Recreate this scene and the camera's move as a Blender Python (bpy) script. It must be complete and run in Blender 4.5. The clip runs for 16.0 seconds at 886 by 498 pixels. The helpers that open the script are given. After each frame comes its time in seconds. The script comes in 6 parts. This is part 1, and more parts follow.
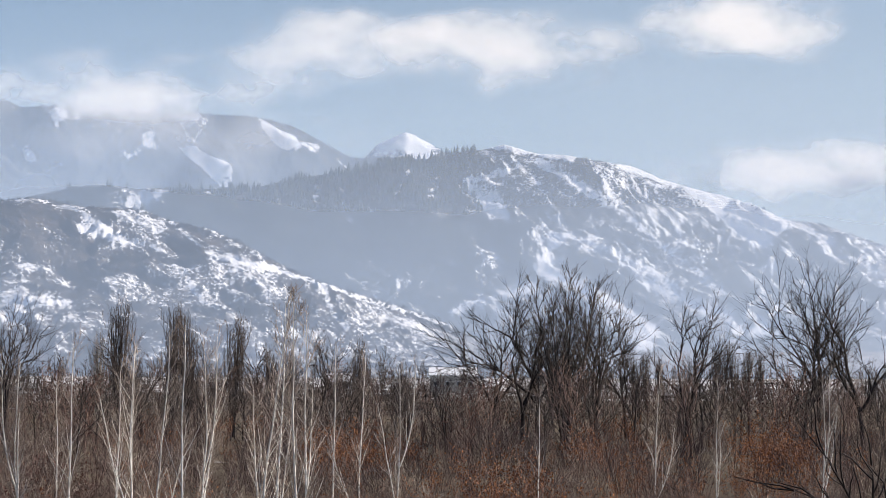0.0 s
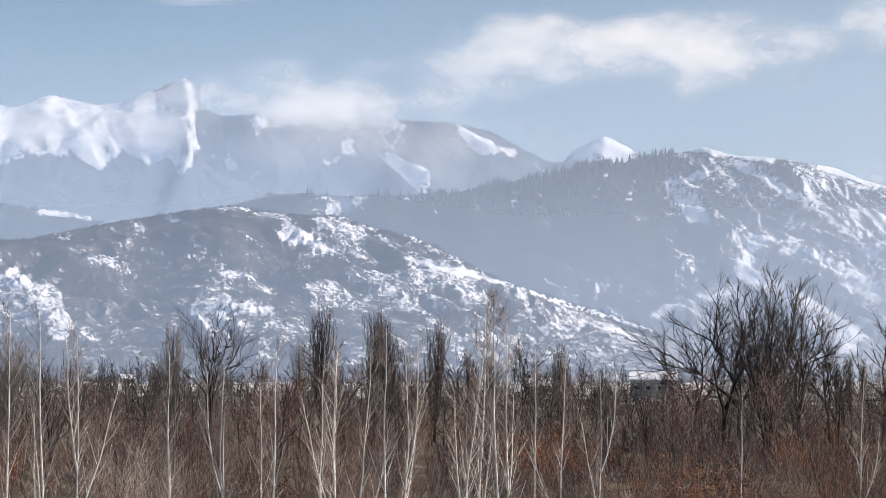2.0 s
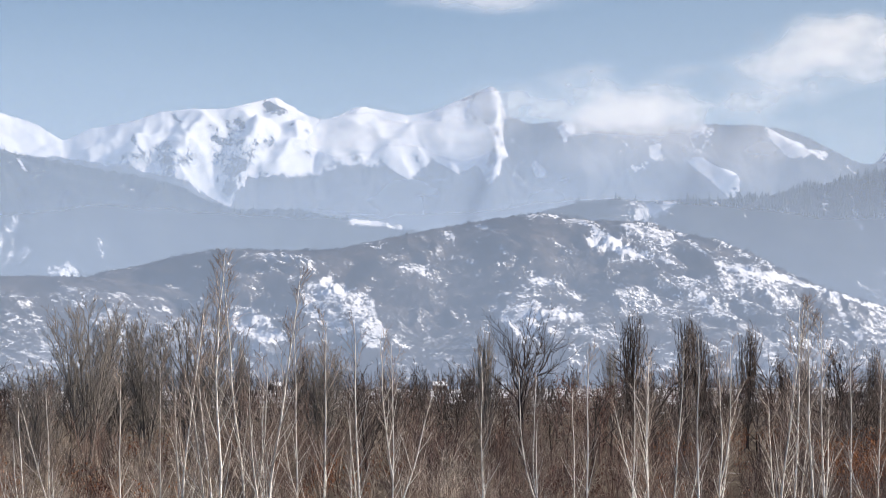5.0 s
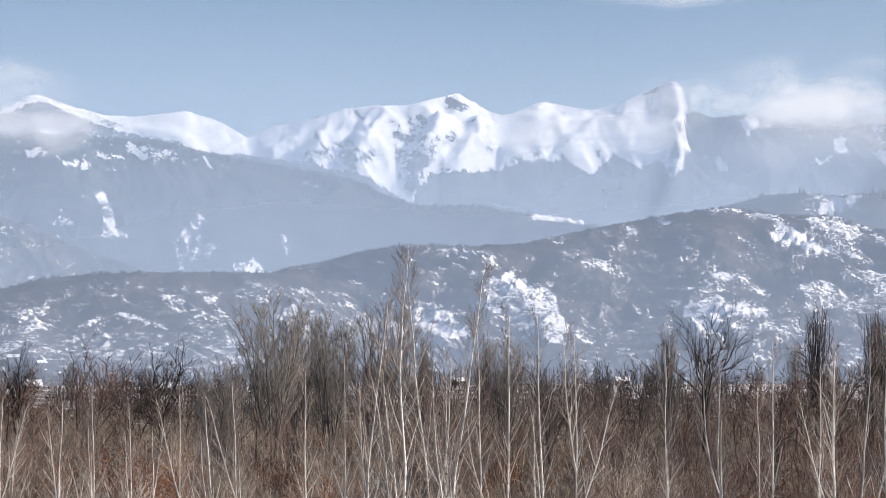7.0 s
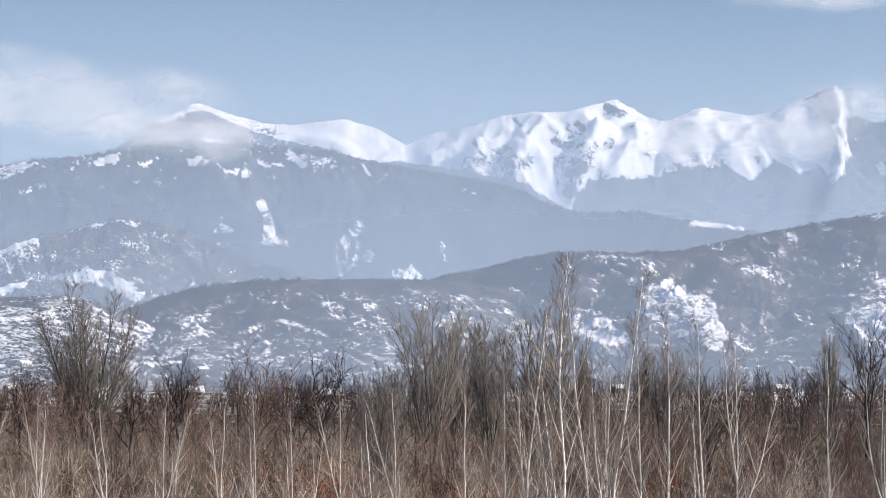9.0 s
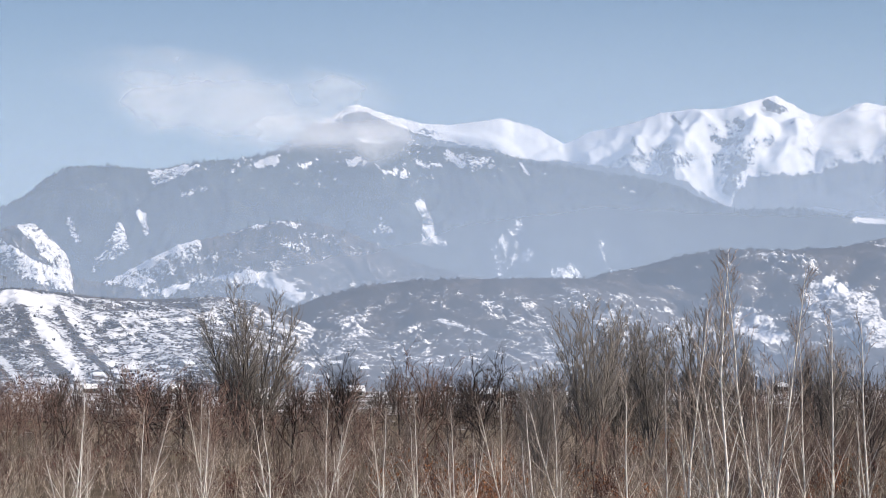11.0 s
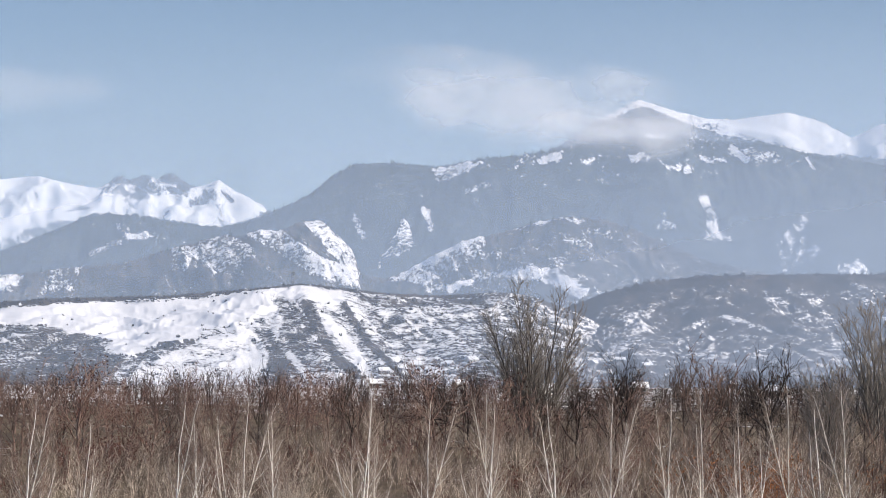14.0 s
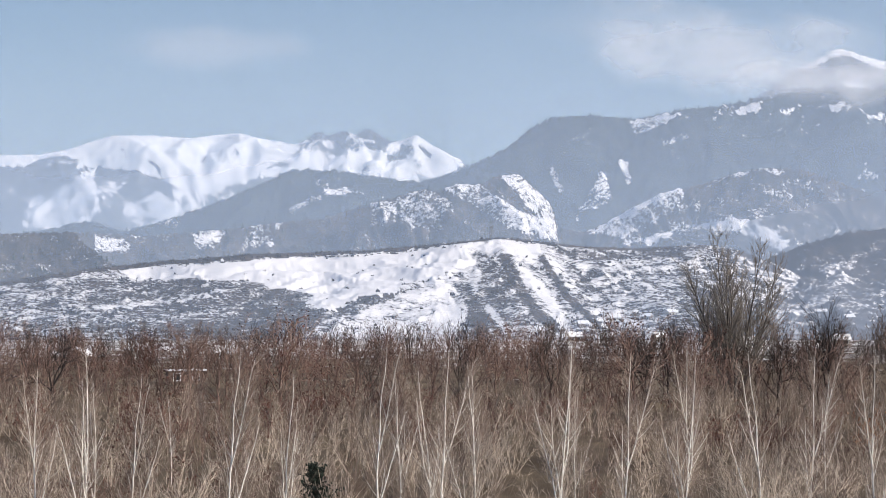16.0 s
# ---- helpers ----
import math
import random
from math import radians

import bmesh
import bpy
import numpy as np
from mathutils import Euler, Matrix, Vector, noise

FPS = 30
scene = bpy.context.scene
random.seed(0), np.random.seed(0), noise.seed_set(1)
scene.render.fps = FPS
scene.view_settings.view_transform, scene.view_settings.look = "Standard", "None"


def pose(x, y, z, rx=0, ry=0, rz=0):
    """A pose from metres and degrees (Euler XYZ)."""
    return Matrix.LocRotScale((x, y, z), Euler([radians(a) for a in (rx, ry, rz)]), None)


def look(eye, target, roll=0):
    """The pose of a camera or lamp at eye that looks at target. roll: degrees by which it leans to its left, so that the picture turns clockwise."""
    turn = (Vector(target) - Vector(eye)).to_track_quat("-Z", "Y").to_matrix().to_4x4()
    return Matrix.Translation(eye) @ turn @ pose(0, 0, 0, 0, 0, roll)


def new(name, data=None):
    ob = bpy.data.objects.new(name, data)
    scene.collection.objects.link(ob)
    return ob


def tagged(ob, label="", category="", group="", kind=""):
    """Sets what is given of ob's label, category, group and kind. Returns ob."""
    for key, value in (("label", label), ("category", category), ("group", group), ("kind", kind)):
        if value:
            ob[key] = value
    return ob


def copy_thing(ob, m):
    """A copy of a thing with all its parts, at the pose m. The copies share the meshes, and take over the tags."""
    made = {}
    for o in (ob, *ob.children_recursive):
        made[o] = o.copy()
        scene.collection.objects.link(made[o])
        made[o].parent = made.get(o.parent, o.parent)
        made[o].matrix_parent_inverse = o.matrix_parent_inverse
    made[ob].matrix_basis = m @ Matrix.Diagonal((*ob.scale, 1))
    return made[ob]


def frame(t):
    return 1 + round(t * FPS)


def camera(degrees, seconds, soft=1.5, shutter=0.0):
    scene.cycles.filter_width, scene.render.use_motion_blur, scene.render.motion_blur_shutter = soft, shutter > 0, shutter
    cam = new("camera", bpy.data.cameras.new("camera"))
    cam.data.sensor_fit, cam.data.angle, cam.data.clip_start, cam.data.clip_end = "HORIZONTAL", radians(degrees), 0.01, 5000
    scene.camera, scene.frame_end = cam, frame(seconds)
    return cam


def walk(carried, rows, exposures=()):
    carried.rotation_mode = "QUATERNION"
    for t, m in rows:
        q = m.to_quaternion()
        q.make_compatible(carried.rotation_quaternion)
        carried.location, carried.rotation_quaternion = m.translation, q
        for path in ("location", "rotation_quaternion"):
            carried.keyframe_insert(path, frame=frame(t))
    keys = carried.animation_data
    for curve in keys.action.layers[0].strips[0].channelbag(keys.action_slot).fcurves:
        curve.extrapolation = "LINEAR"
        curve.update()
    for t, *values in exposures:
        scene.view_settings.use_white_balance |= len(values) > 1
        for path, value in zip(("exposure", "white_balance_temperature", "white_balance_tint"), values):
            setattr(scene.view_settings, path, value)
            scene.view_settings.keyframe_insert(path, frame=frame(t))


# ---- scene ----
# ------------------------------------------------------------------ camera
cam = camera(22.04, 16.0, 0.95)
EYE, ARM = 11.0, 0.5  # the eye's height; the arm's length at which the camera is swung round
ROWS = [  # seconds, bearing to the left, tilt up, lean
    (0.0, 0.000, 2.906, -0.382),
    (0.5, 1.211, 2.944, -0.269),
    (1.0, 2.463, 2.969, -0.171),
    (1.5, 3.731, 2.993, -0.151),
    (2.0, 5.018, 3.001, -0.100),
    (2.5, 6.332, 2.986, -0.002),
    (3.0, 7.640, 3.003, 0.034),
    (3.5, 8.990, 3.044, 0.164),
    (4.0, 10.328, 3.119, 0.212),
    (6.5, 16.261, 3.069, 0.100),
    (7.0, 17.393, 3.058, 0.114),
    (7.5, 18.449, 3.101, 0.085),
    (8.0, 19.417, 3.165, 0.028),
    (8.5, 20.409, 3.224, 0.032),
    (9.0, 21.378, 3.235, 0.002),
    (11.5, 26.549, 3.365, 0.229),
    (12.0, 27.773, 3.576, 0.157),
    (12.5, 28.945, 3.673, 0.023),
    (13.0, 30.059, 3.637, -0.011),
    (13.5, 31.235, 3.436, -0.073),
    (14.0, 32.513, 3.131, -0.059),
    (14.5, 33.845, 2.791, 0.010),
    (15.0, 35.163, 2.478, 0.110),
    (15.5, 36.398, 2.205, 0.209),
    (16.0, 37.509, 1.966, 0.214),
]


def swing(yaw, pitch, roll):
    a = radians(yaw)
    return pose(-ARM * math.sin(a), ARM * math.cos(a) - ARM, EYE, 90 + pitch, roll, yaw)


walk(cam, [(t, swing(yaw, pitch, roll)) for t, yaw, pitch, roll in ROWS], [(0, 0.47, 6800, 13), (8, 0.51, 6720, 13.4), (16, 0.36, 6750, 13.8)])

# ------------------------------------------------------------------ light
SUN_BEARING, SUN_HEIGHT = -78.0, 33.0  # degrees to the left of north, degrees up
world = bpy.data.worlds.new("world")
scene.world = world
world.use_nodes = True
wn = world.node_tree.nodes
sky = wn.new("ShaderNodeTexSky")
sky.sky_type, sky.sun_disc = "NISHITA", False
sky.sun_elevation, sky.sun_rotation = radians(SUN_HEIGHT), radians(-SUN_BEARING)
sky.air_density, sky.dust_density, sky.ozone_density = 1.0, 1.5, 4.6
world.node_tree.links.new(sky.outputs[0], wn["Background"].inputs[0])
wn["Background"].inputs[1].default_value = 0.086

a, e = radians(SUN_BEARING), radians(SUN_HEIGHT)
sun_way = Vector((-math.sin(a) * math.cos(e), math.cos(a) * math.cos(e), math.sin(e)))
sun = new("sun", bpy.data.lights.new("sun", "SUN"))
sun.data.energy, sun.data.angle, sun.data.color = 3.7, radians(0.6), (1.0, 0.925, 0.81)
sun.matrix_world = look(sun_way * 100, (0, 0, 0))


# ------------------------------------------------------------------ materials
class Nodes:
    """A small wrapper to write node trees briefly."""

    def __init__(self, name):
        self.mat = bpy.data.materials.new(name)
        self.mat.use_nodes = True
        self.tree = self.mat.node_tree
        self.tree.nodes.clear()
        self.out = self.add("ShaderNodeOutputMaterial")

    def add(self, kind, **sets):
        n = self.tree.nodes.new(kind)
        for k, v in sets.items():
            setattr(n, k, v)
        return n

    def link(self, value, socket):
        if isinstance(value, bpy.types.NodeSocket):
            self.tree.links.new(value, socket)
        elif isinstance(value, (tuple, list)) and len(value) == 3 and socket.type == "RGBA":
            socket.default_value = (*value, 1)
        else:
            socket.default_value = value

    def math(self, op, a, b=0.0, clamp=False):
        n = self.add("ShaderNodeMath", operation=op, use_clamp=clamp)
        self.link(a, n.inputs[0]), self.link(b, n.inputs[1])
        return n.outputs[0]

    def coords(self, kind="Object", scale=(1, 1, 1)):
        n = self.add("ShaderNodeMapping")
        n.inputs["Scale"].default_value = scale
        self.link(self.add("ShaderNodeTexCoord").outputs[kind], n.inputs["Vector"])
        return n.outputs[0]

    def noise(self, vector, scale, detail=4.0, rough=0.6):
        n = self.add("ShaderNodeTexNoise")
        self.link(vector, n.inputs["Vector"])
        n.inputs["Scale"].default_value, n.inputs["Detail"].default_value, n.inputs["Roughness"].default_value = scale, detail, rough
        return n.outputs["Fac"]

    def ramp(self, value, low, high, to_low=0.0, to_high=1.0):
        n = self.add("ShaderNodeMapRange", interpolation_type="SMOOTHSTEP")
        for i, v in enumerate((value, low, high, to_low, to_high)):
            self.link(v, n.inputs[i])
        return n.outputs[0]

    def mix(self, fac, a, b):
        n = self.add("ShaderNodeMix", data_type="RGBA")
        self.link(fac, n.inputs[0]), self.link(a, n.inputs[6]), self.link(b, n.inputs[7])
        return n.outputs[2]

    def attr(self, name):
        return self.add("ShaderNodeAttribute", attribute_name=name).outputs["Fac"]

    def random(self):
        return self.add("ShaderNodeObjectInfo").outputs["Random"]

    def bump(self, height, strength, distance):
        n = self.add("ShaderNodeBump")
        n.inputs["Strength"].default_value, n.inputs["Distance"].default_value = strength, distance
        self.link(height, n.inputs["Height"])
        return n.outputs[0]

    def surface(self, colour, rough=0.8, normal=None, metal=0.0, specular=0.3):
        n = self.add("ShaderNodeBsdfPrincipled")
        self.link(colour, n.inputs["Base Color"]), self.link(rough, n.inputs["Roughness"])
        n.inputs["Metallic"].default_value = metal
        n.inputs["Specular IOR Level"].default_value = specular
        if normal:
            self.link(normal, n.inputs["Normal"])
        self.link(n.outputs[0], self.out.inputs["Surface"])
        return self.mat


SNOW = (0.89, 0.89, 0.91)


def hillside(name, dark, light, fleck, edge=0.15, relief=1.0, spread=0.8, squash=2.6):
    """Snow lying in patches over scrub: the snow attribute says how much, two noises where."""
    n = Nodes(name)
    flat = n.coords("Object", (1, 1, squash))
    coarse = n.noise(flat, 1 / (fleck * 5), 5, 0.62)
    fine = n.noise(flat, 1 / fleck, 8, 0.76)
    tint = n.noise(flat, 1 / (fleck * 9), 3)
    amount = n.math("ADD", n.attr("snow"), n.math("MULTIPLY", n.math("SUBTRACT", coarse, 0.5), spread * 1.4))
    amount = n.math("ADD", amount, n.math("MULTIPLY", n.math("SUBTRACT", fine, 0.5), spread * 2.6))
    fac = n.ramp(amount, 0.5 - edge, 0.5 + edge)
    scrub = n.mix(n.ramp(n.math("ADD", n.math("MULTIPLY", tint, 0.6), n.math("MULTIPLY", fine, 0.4)), 0.36, 0.64), dark, light)
    snow = n.mix(n.ramp(coarse, 0.3, 0.7), (0.82, 0.83, 0.86), SNOW)
    height = n.math("ADD", n.math("MULTIPLY", fine, 0.6), n.math("MULTIPLY", coarse, 1.0))
    return n.surface(n.mix(fac, scrub, snow), n.ramp(fac, 0, 1, 0.9, 0.6), n.bump(n.math("MULTIPLY", height, n.ramp(fac, 0, 1, 1.0, 0.3)), 0.8, fleck * 0.35 * relief), specular=0.15)


def bark(name, dark, light, scale=6.0, rough=0.85, marks=0.0, spread=0.35):
    n = Nodes(name)
    c = n.coords("Object", (1, 1, 0.35))
    v = n.noise(c, scale, 4)
    each = n.add("ShaderNodeNewGeometry").outputs["Random Per Island"]
    own = n.math("ADD", n.math("MULTIPLY", n.math("SUBTRACT", n.random(), 0.5), spread), n.math("MULTIPLY", n.math("SUBTRACT", each, 0.5), spread * 1.3))
    colour = n.mix(n.ramp(n.math("ADD", v, own), 0.25, 0.75), dark, light)
    if marks:
        rings = n.noise(n.coords("Object", (0.8, 0.8, 5)), 1.3, 3)
        colour = n.mix(n.ramp(rings, 0.60, 0.66, 0, marks), colour, (0.03, 0.027, 0.025))
    return n.surface(colour, rough, n.bump(v, 0.6, 0.02), specular=0.2)


def plain(name, dark, light, scale=3.0, rough=0.8, metal=0.0, own=0.3):
    n = Nodes(name)
    v = n.math("ADD", n.noise(n.coords(), scale, 5), n.math("MULTIPLY", n.math("SUBTRACT", n.random(), 0.5), own))
    return n.surface(n.mix(n.ramp(v, 0.3, 0.7), dark, light), rough, n.bump(v, 0.3, 0.02), metal)


def haze_film(name, colour, thick, body, low, top, patch=0.3, size=260.0):
    """Haze put into a sheet's colour: a film of the cover thick near the ground, body at the height low, nothing at the
    height top.
    """
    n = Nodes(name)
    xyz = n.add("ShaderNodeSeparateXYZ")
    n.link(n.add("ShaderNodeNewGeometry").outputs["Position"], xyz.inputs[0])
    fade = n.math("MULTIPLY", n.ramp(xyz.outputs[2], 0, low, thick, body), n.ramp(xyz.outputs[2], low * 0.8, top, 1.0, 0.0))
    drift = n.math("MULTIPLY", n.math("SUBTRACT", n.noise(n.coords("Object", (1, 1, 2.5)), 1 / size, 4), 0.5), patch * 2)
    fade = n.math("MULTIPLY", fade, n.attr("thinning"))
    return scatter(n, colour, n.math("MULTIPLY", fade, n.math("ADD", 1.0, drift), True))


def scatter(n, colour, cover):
    """In place of droplets scattering light, shading normals are set upright: the film is lit from above, whichever
    side faces the sun.
    """
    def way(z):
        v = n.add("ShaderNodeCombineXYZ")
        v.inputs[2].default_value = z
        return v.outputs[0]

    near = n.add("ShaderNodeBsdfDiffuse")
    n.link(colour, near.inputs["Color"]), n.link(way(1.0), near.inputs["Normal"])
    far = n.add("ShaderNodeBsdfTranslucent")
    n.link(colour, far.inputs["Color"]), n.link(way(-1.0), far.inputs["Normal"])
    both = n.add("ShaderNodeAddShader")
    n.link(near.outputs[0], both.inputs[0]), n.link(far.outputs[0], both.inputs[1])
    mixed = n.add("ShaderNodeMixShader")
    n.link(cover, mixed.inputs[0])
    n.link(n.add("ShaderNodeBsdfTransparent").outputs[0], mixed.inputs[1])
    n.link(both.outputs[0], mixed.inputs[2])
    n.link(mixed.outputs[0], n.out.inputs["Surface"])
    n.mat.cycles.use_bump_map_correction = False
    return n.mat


def cloud_stuff(name, colour, density, seed):
    n = Nodes(name)
    t = n.add("ShaderNodeTexCoord").outputs["Object"]
    x, z = n.attr("across"), n.attr("rise")
    shift = n.add("ShaderNodeMapping")
    shift.inputs["Location"].default_value = (seed * 317.0, seed * 91.0, 0)
    shift.inputs["Scale"].default_value = (1, 1, 1.7)
    n.link(t, shift.inputs["Vector"])
    big = n.noise(shift.outputs[0], 1 / 150, 4, 0.45)
    small = n.noise(shift.outputs[0], 1 / 45, 5, 0.6)
    d = n.math("SQRT", n.math("ADD", n.math("MULTIPLY", x, x), n.math("MULTIPLY", z, z)))
    body = n.math("SUBTRACT", 0.78, n.math("ADD", d, n.math("MULTIPLY", n.math("MINIMUM", z, 0.0), -0.5)))
    body = n.math("ADD", body, n.math("MULTIPLY", n.math("SUBTRACT", big, 0.5), 2.7))
    body = n.math("ADD", body, n.math("MULTIPLY", n.math("SUBTRACT", small, 0.5), 0.5))
    edge = n.ramp(d, 0.75, 1.0, 1.0, 0.0)
    cover = n.math("MULTIPLY", n.ramp(body, -0.4, 1.0, 0.0, density), edge)
    return scatter(n, colour, cover)


M_NEAR = hillside("scrub_and_snow", (0.028, 0.027, 0.028), (0.096, 0.080, 0.072), 2.5, edge=0.10, spread=0.95, squash=1.5)
M_WOOD = hillside("wooded_slope", (0.014, 0.020, 0.022), (0.060, 0.058, 0.055), 3.0, edge=0.13, spread=1.0, squash=1.4)
M_FAR = hillside("forest_and_snow", (0.012, 0.020, 0.021), (0.044, 0.055, 0.053), 5.0, edge=0.12, spread=1.0, squash=0.9)
M_SPUR = hillside("rocky_spur", (0.030, 0.034, 0.036), (0.105, 0.092, 0.084), 4.6, edge=0.12, spread=0.95, squash=0.9)
M_PEAK = hillside("high_snow", (0.036, 0.043, 0.048), (0.088, 0.092, 0.094), 6.0, edge=0.12, relief=0.8, spread=0.85, squash=0.8)
M_GROUND = hillside("winter_grass", (0.07, 0.052, 0.036), (0.16, 0.125, 0.085), 3.0)
M_BIRCH = bark("white_bark", (0.80, 0.76, 0.70), (0.94, 0.92, 0.88), 9.0, marks=0.4)
M_LIMB = bark("pale_limb", (0.29, 0.242, 0.21), (0.56, 0.485, 0.425), 7.0, marks=0.2)
M_PALE = bark("pale_twig", (0.130, 0.099, 0.086), (0.285, 0.225, 0.194), 5.0)
M_ASH = bark("ash_bark", (0.034, 0.028, 0.027), (0.102, 0.083, 0.075), 5.0)
M_DARK = bark("dark_bark", (0.022, 0.018, 0.018), (0.064, 0.051, 0.048), 5.0)
M_GREY = bark("grey_bark", (0.098, 0.090, 0.084), (0.255, 0.233, 0.214), 5.0)
M_DUSK = bark("dusky_bark", (0.060, 0.055, 0.052), (0.170, 0.155, 0.143), 5.0)
M_BROWN = bark("brown_twig", (0.084, 0.055, 0.048), (0.225, 0.155, 0.131), 4.0, spread=0.6)
M_UMBER = bark("umber_twig", (0.050, 0.035, 0.032), (0.145, 0.102, 0.090), 4.0, spread=0.6)
M_STRAW = bark("straw_twig", (0.17, 0.135, 0.110), (0.60, 0.515, 0.435), 4.0, spread=0.9)
M_RUSSET = plain("russet_leaf", (0.17, 0.060, 0.026), (0.40, 0.160, 0.060), 0.8, 0.7, own=0.5)
M_MAROON = plain("maroon_leaf", (0.065, 0.025, 0.020), (0.15, 0.060, 0.045), 0.8, 0.7, own=0.5)
M_SPRUCE = plain("spruce_needle", (0.012, 0.020, 0.017), (0.035, 0.048, 0.038), 0.5, 0.9)
M_BUSH = plain("hill_brush", (0.028, 0.025, 0.024), (0.072, 0.060, 0.054), 0.4, 0.95)
M_ROOF = plain("snowy_roof", (0.72, 0.75, 0.80), (0.88, 0.90, 0.94), 0.6, 0.7)
M_WALL = plain("pale_plaster", (0.38, 0.36, 0.33), (0.58, 0.55, 0.50), 0.5, 0.85, own=0.6)
M_BRICK = plain("brown_wall", (0.14, 0.10, 0.085), (0.24, 0.18, 0.15), 0.7, 0.9, own=0.6)
M_PANE = plain("window_pane", (0.02, 0.025, 0.03), (0.05, 0.06, 0.07), 2.0, 0.15)
M_STEEL = plain("weathered_steel", (0.10, 0.10, 0.105), (0.18, 0.18, 0.185), 4.0, 0.5, 0.8)


# ------------------------------------------------------------------ shaping helpers
PERM = np.random.RandomState(7).permutation(512)


def perlin(x, y, seed=0):
    """Gradient noise, about -0.7 to 0.7."""
    xi, yi = np.floor(x).astype(int), np.floor(y).astype(int)
    xf, yf = x - xi, y - yi
    u, v = xf * xf * xf * (xf * (xf * 6 - 15) + 10), yf * yf * yf * (yf * (yf * 6 - 15) + 10)

    def corner(i, j):
        h = PERM[(PERM[(xi + i + seed * 37) & 511] + yi + j) & 511] * (2 * np.pi / 512)
        return np.cos(h) * (xf - i) + np.sin(h) * (yf - j)

    top = corner(0, 0) * (1 - u) + corner(1, 0) * u
    low = corner(0, 1) * (1 - u) + corner(1, 1) * u
    return top * (1 - v) + low * v


def fractal(x, y, octaves=5, seed=0, gain=0.5):
    total, amp = 0.0, 1.0
    for k in range(octaves):
        total = total + amp * perlin(x * 2 ** k, y * 2 ** k, seed + k)
        amp *= gain
    return total


def ridges(x, y, octaves=4, seed=0):
    """Sharp crests with round valleys, 0 to about 1."""
    total, amp = 0.0, 0.55
    for k in range(octaves):
        total = total + amp * (1 - np.abs(perlin(x * 2 ** k, y * 2 ** k, seed + k)) * 2.2)
        amp *= 0.45
    return total


def step(low, high, x):
    t = np.clip((x - low) / (high - low), 0, 1)
    return t * t * (3 - 2 * t)


def from_line(a, b, line):
    """The distance of the points (a, b) from a bent line."""
    best = np.full(np.shape(a), 1e9)
    for (x0, y0), (x1, y1) in zip(line, line[1:]):
        dx, dy = x1 - x0, y1 - y0
        t = np.clip(((a - x0) * dx + (b - y0) * dy) / max(dx * dx + dy * dy, 1e-9), 0, 1)
        best = np.minimum(best, np.hypot(a - x0 - t * dx, b - y0 - t * dy))
    return best


def lie(r, bearing):
    """The height of the plain at that distance and bearing: it climbs gently towards the hills."""
    r, bearing = np.asarray(r, float), np.asarray(bearing, float)
    rise = 4.5 * step(150, 1300, r)
    right = step(4, -3, bearing) * step(-120, -60, bearing)
    rise = rise + right * 22 * step(1300, 2300, r)
    x, y = -np.sin(np.radians(bearing)) * r, np.cos(np.radians(bearing)) * r
    return rise + 0.5 * fractal(x / 60, y / 60, 3, 3) * step(20, 90, r)


def mesh_of(name, verts, faces, mat, smooth=False):
    me = bpy.data.meshes.new(name)
    verts, faces = np.asarray(verts, np.float32), np.asarray(faces, np.int32)
    n, k = faces.shape
    me.vertices.add(len(verts))
    me.vertices.foreach_set("co", verts.ravel())
    me.loops.add(n * k)
    me.loops.foreach_set("vertex_index", faces.ravel())
    me.polygons.add(n)
    me.polygons.foreach_set("loop_start", np.arange(0, n * k, k, dtype=np.int32))
    me.polygons.foreach_set("use_smooth", np.full(n, smooth))
    me.update(calc_edges=True)
    me.validate()
    me.materials.append(mat)
    return me


def grid_faces(rows, cols):
    i = np.arange(rows * cols).reshape(rows, cols)
    return np.stack([i[:-1, :-1], i[:-1, 1:], i[1:, 1:], i[1:, :-1]], -1).reshape(-1, 4)


def give(me, name, values):
    me.attributes.new(name, "FLOAT", "POINT").data.foreach_set("value", np.asarray(values, np.float32).ravel())


def at(bearing, r, up=None):
    a = radians(bearing)
    return (-math.sin(a) * r, math.cos(a) * r, float(lie(r, bearing)) if up is None else up)


def part(name, bm, mat, parent, label=""):
    me = bpy.data.meshes.new(name)
    bm.to_mesh(me)
    bm.free()
    me.materials.append(mat)
    ob = new(name, me)
    ob.parent = parent
    return tagged(ob, label)


def box(bm, cx, cy, cz, sx, sy, sz, bevel=0.0):
    m = Matrix.Translation((cx, cy, cz)) @ Matrix.Diagonal((sx, sy, sz, 1))
    got = bmesh.ops.create_cube(bm, size=1, matrix=m)
    if bevel:
        edges = list({e for v in got["verts"] for e in v.link_edges})
        bmesh.ops.bevel(bm, geom=edges, offset=bevel, segments=1, affect="EDGES")
    return bm


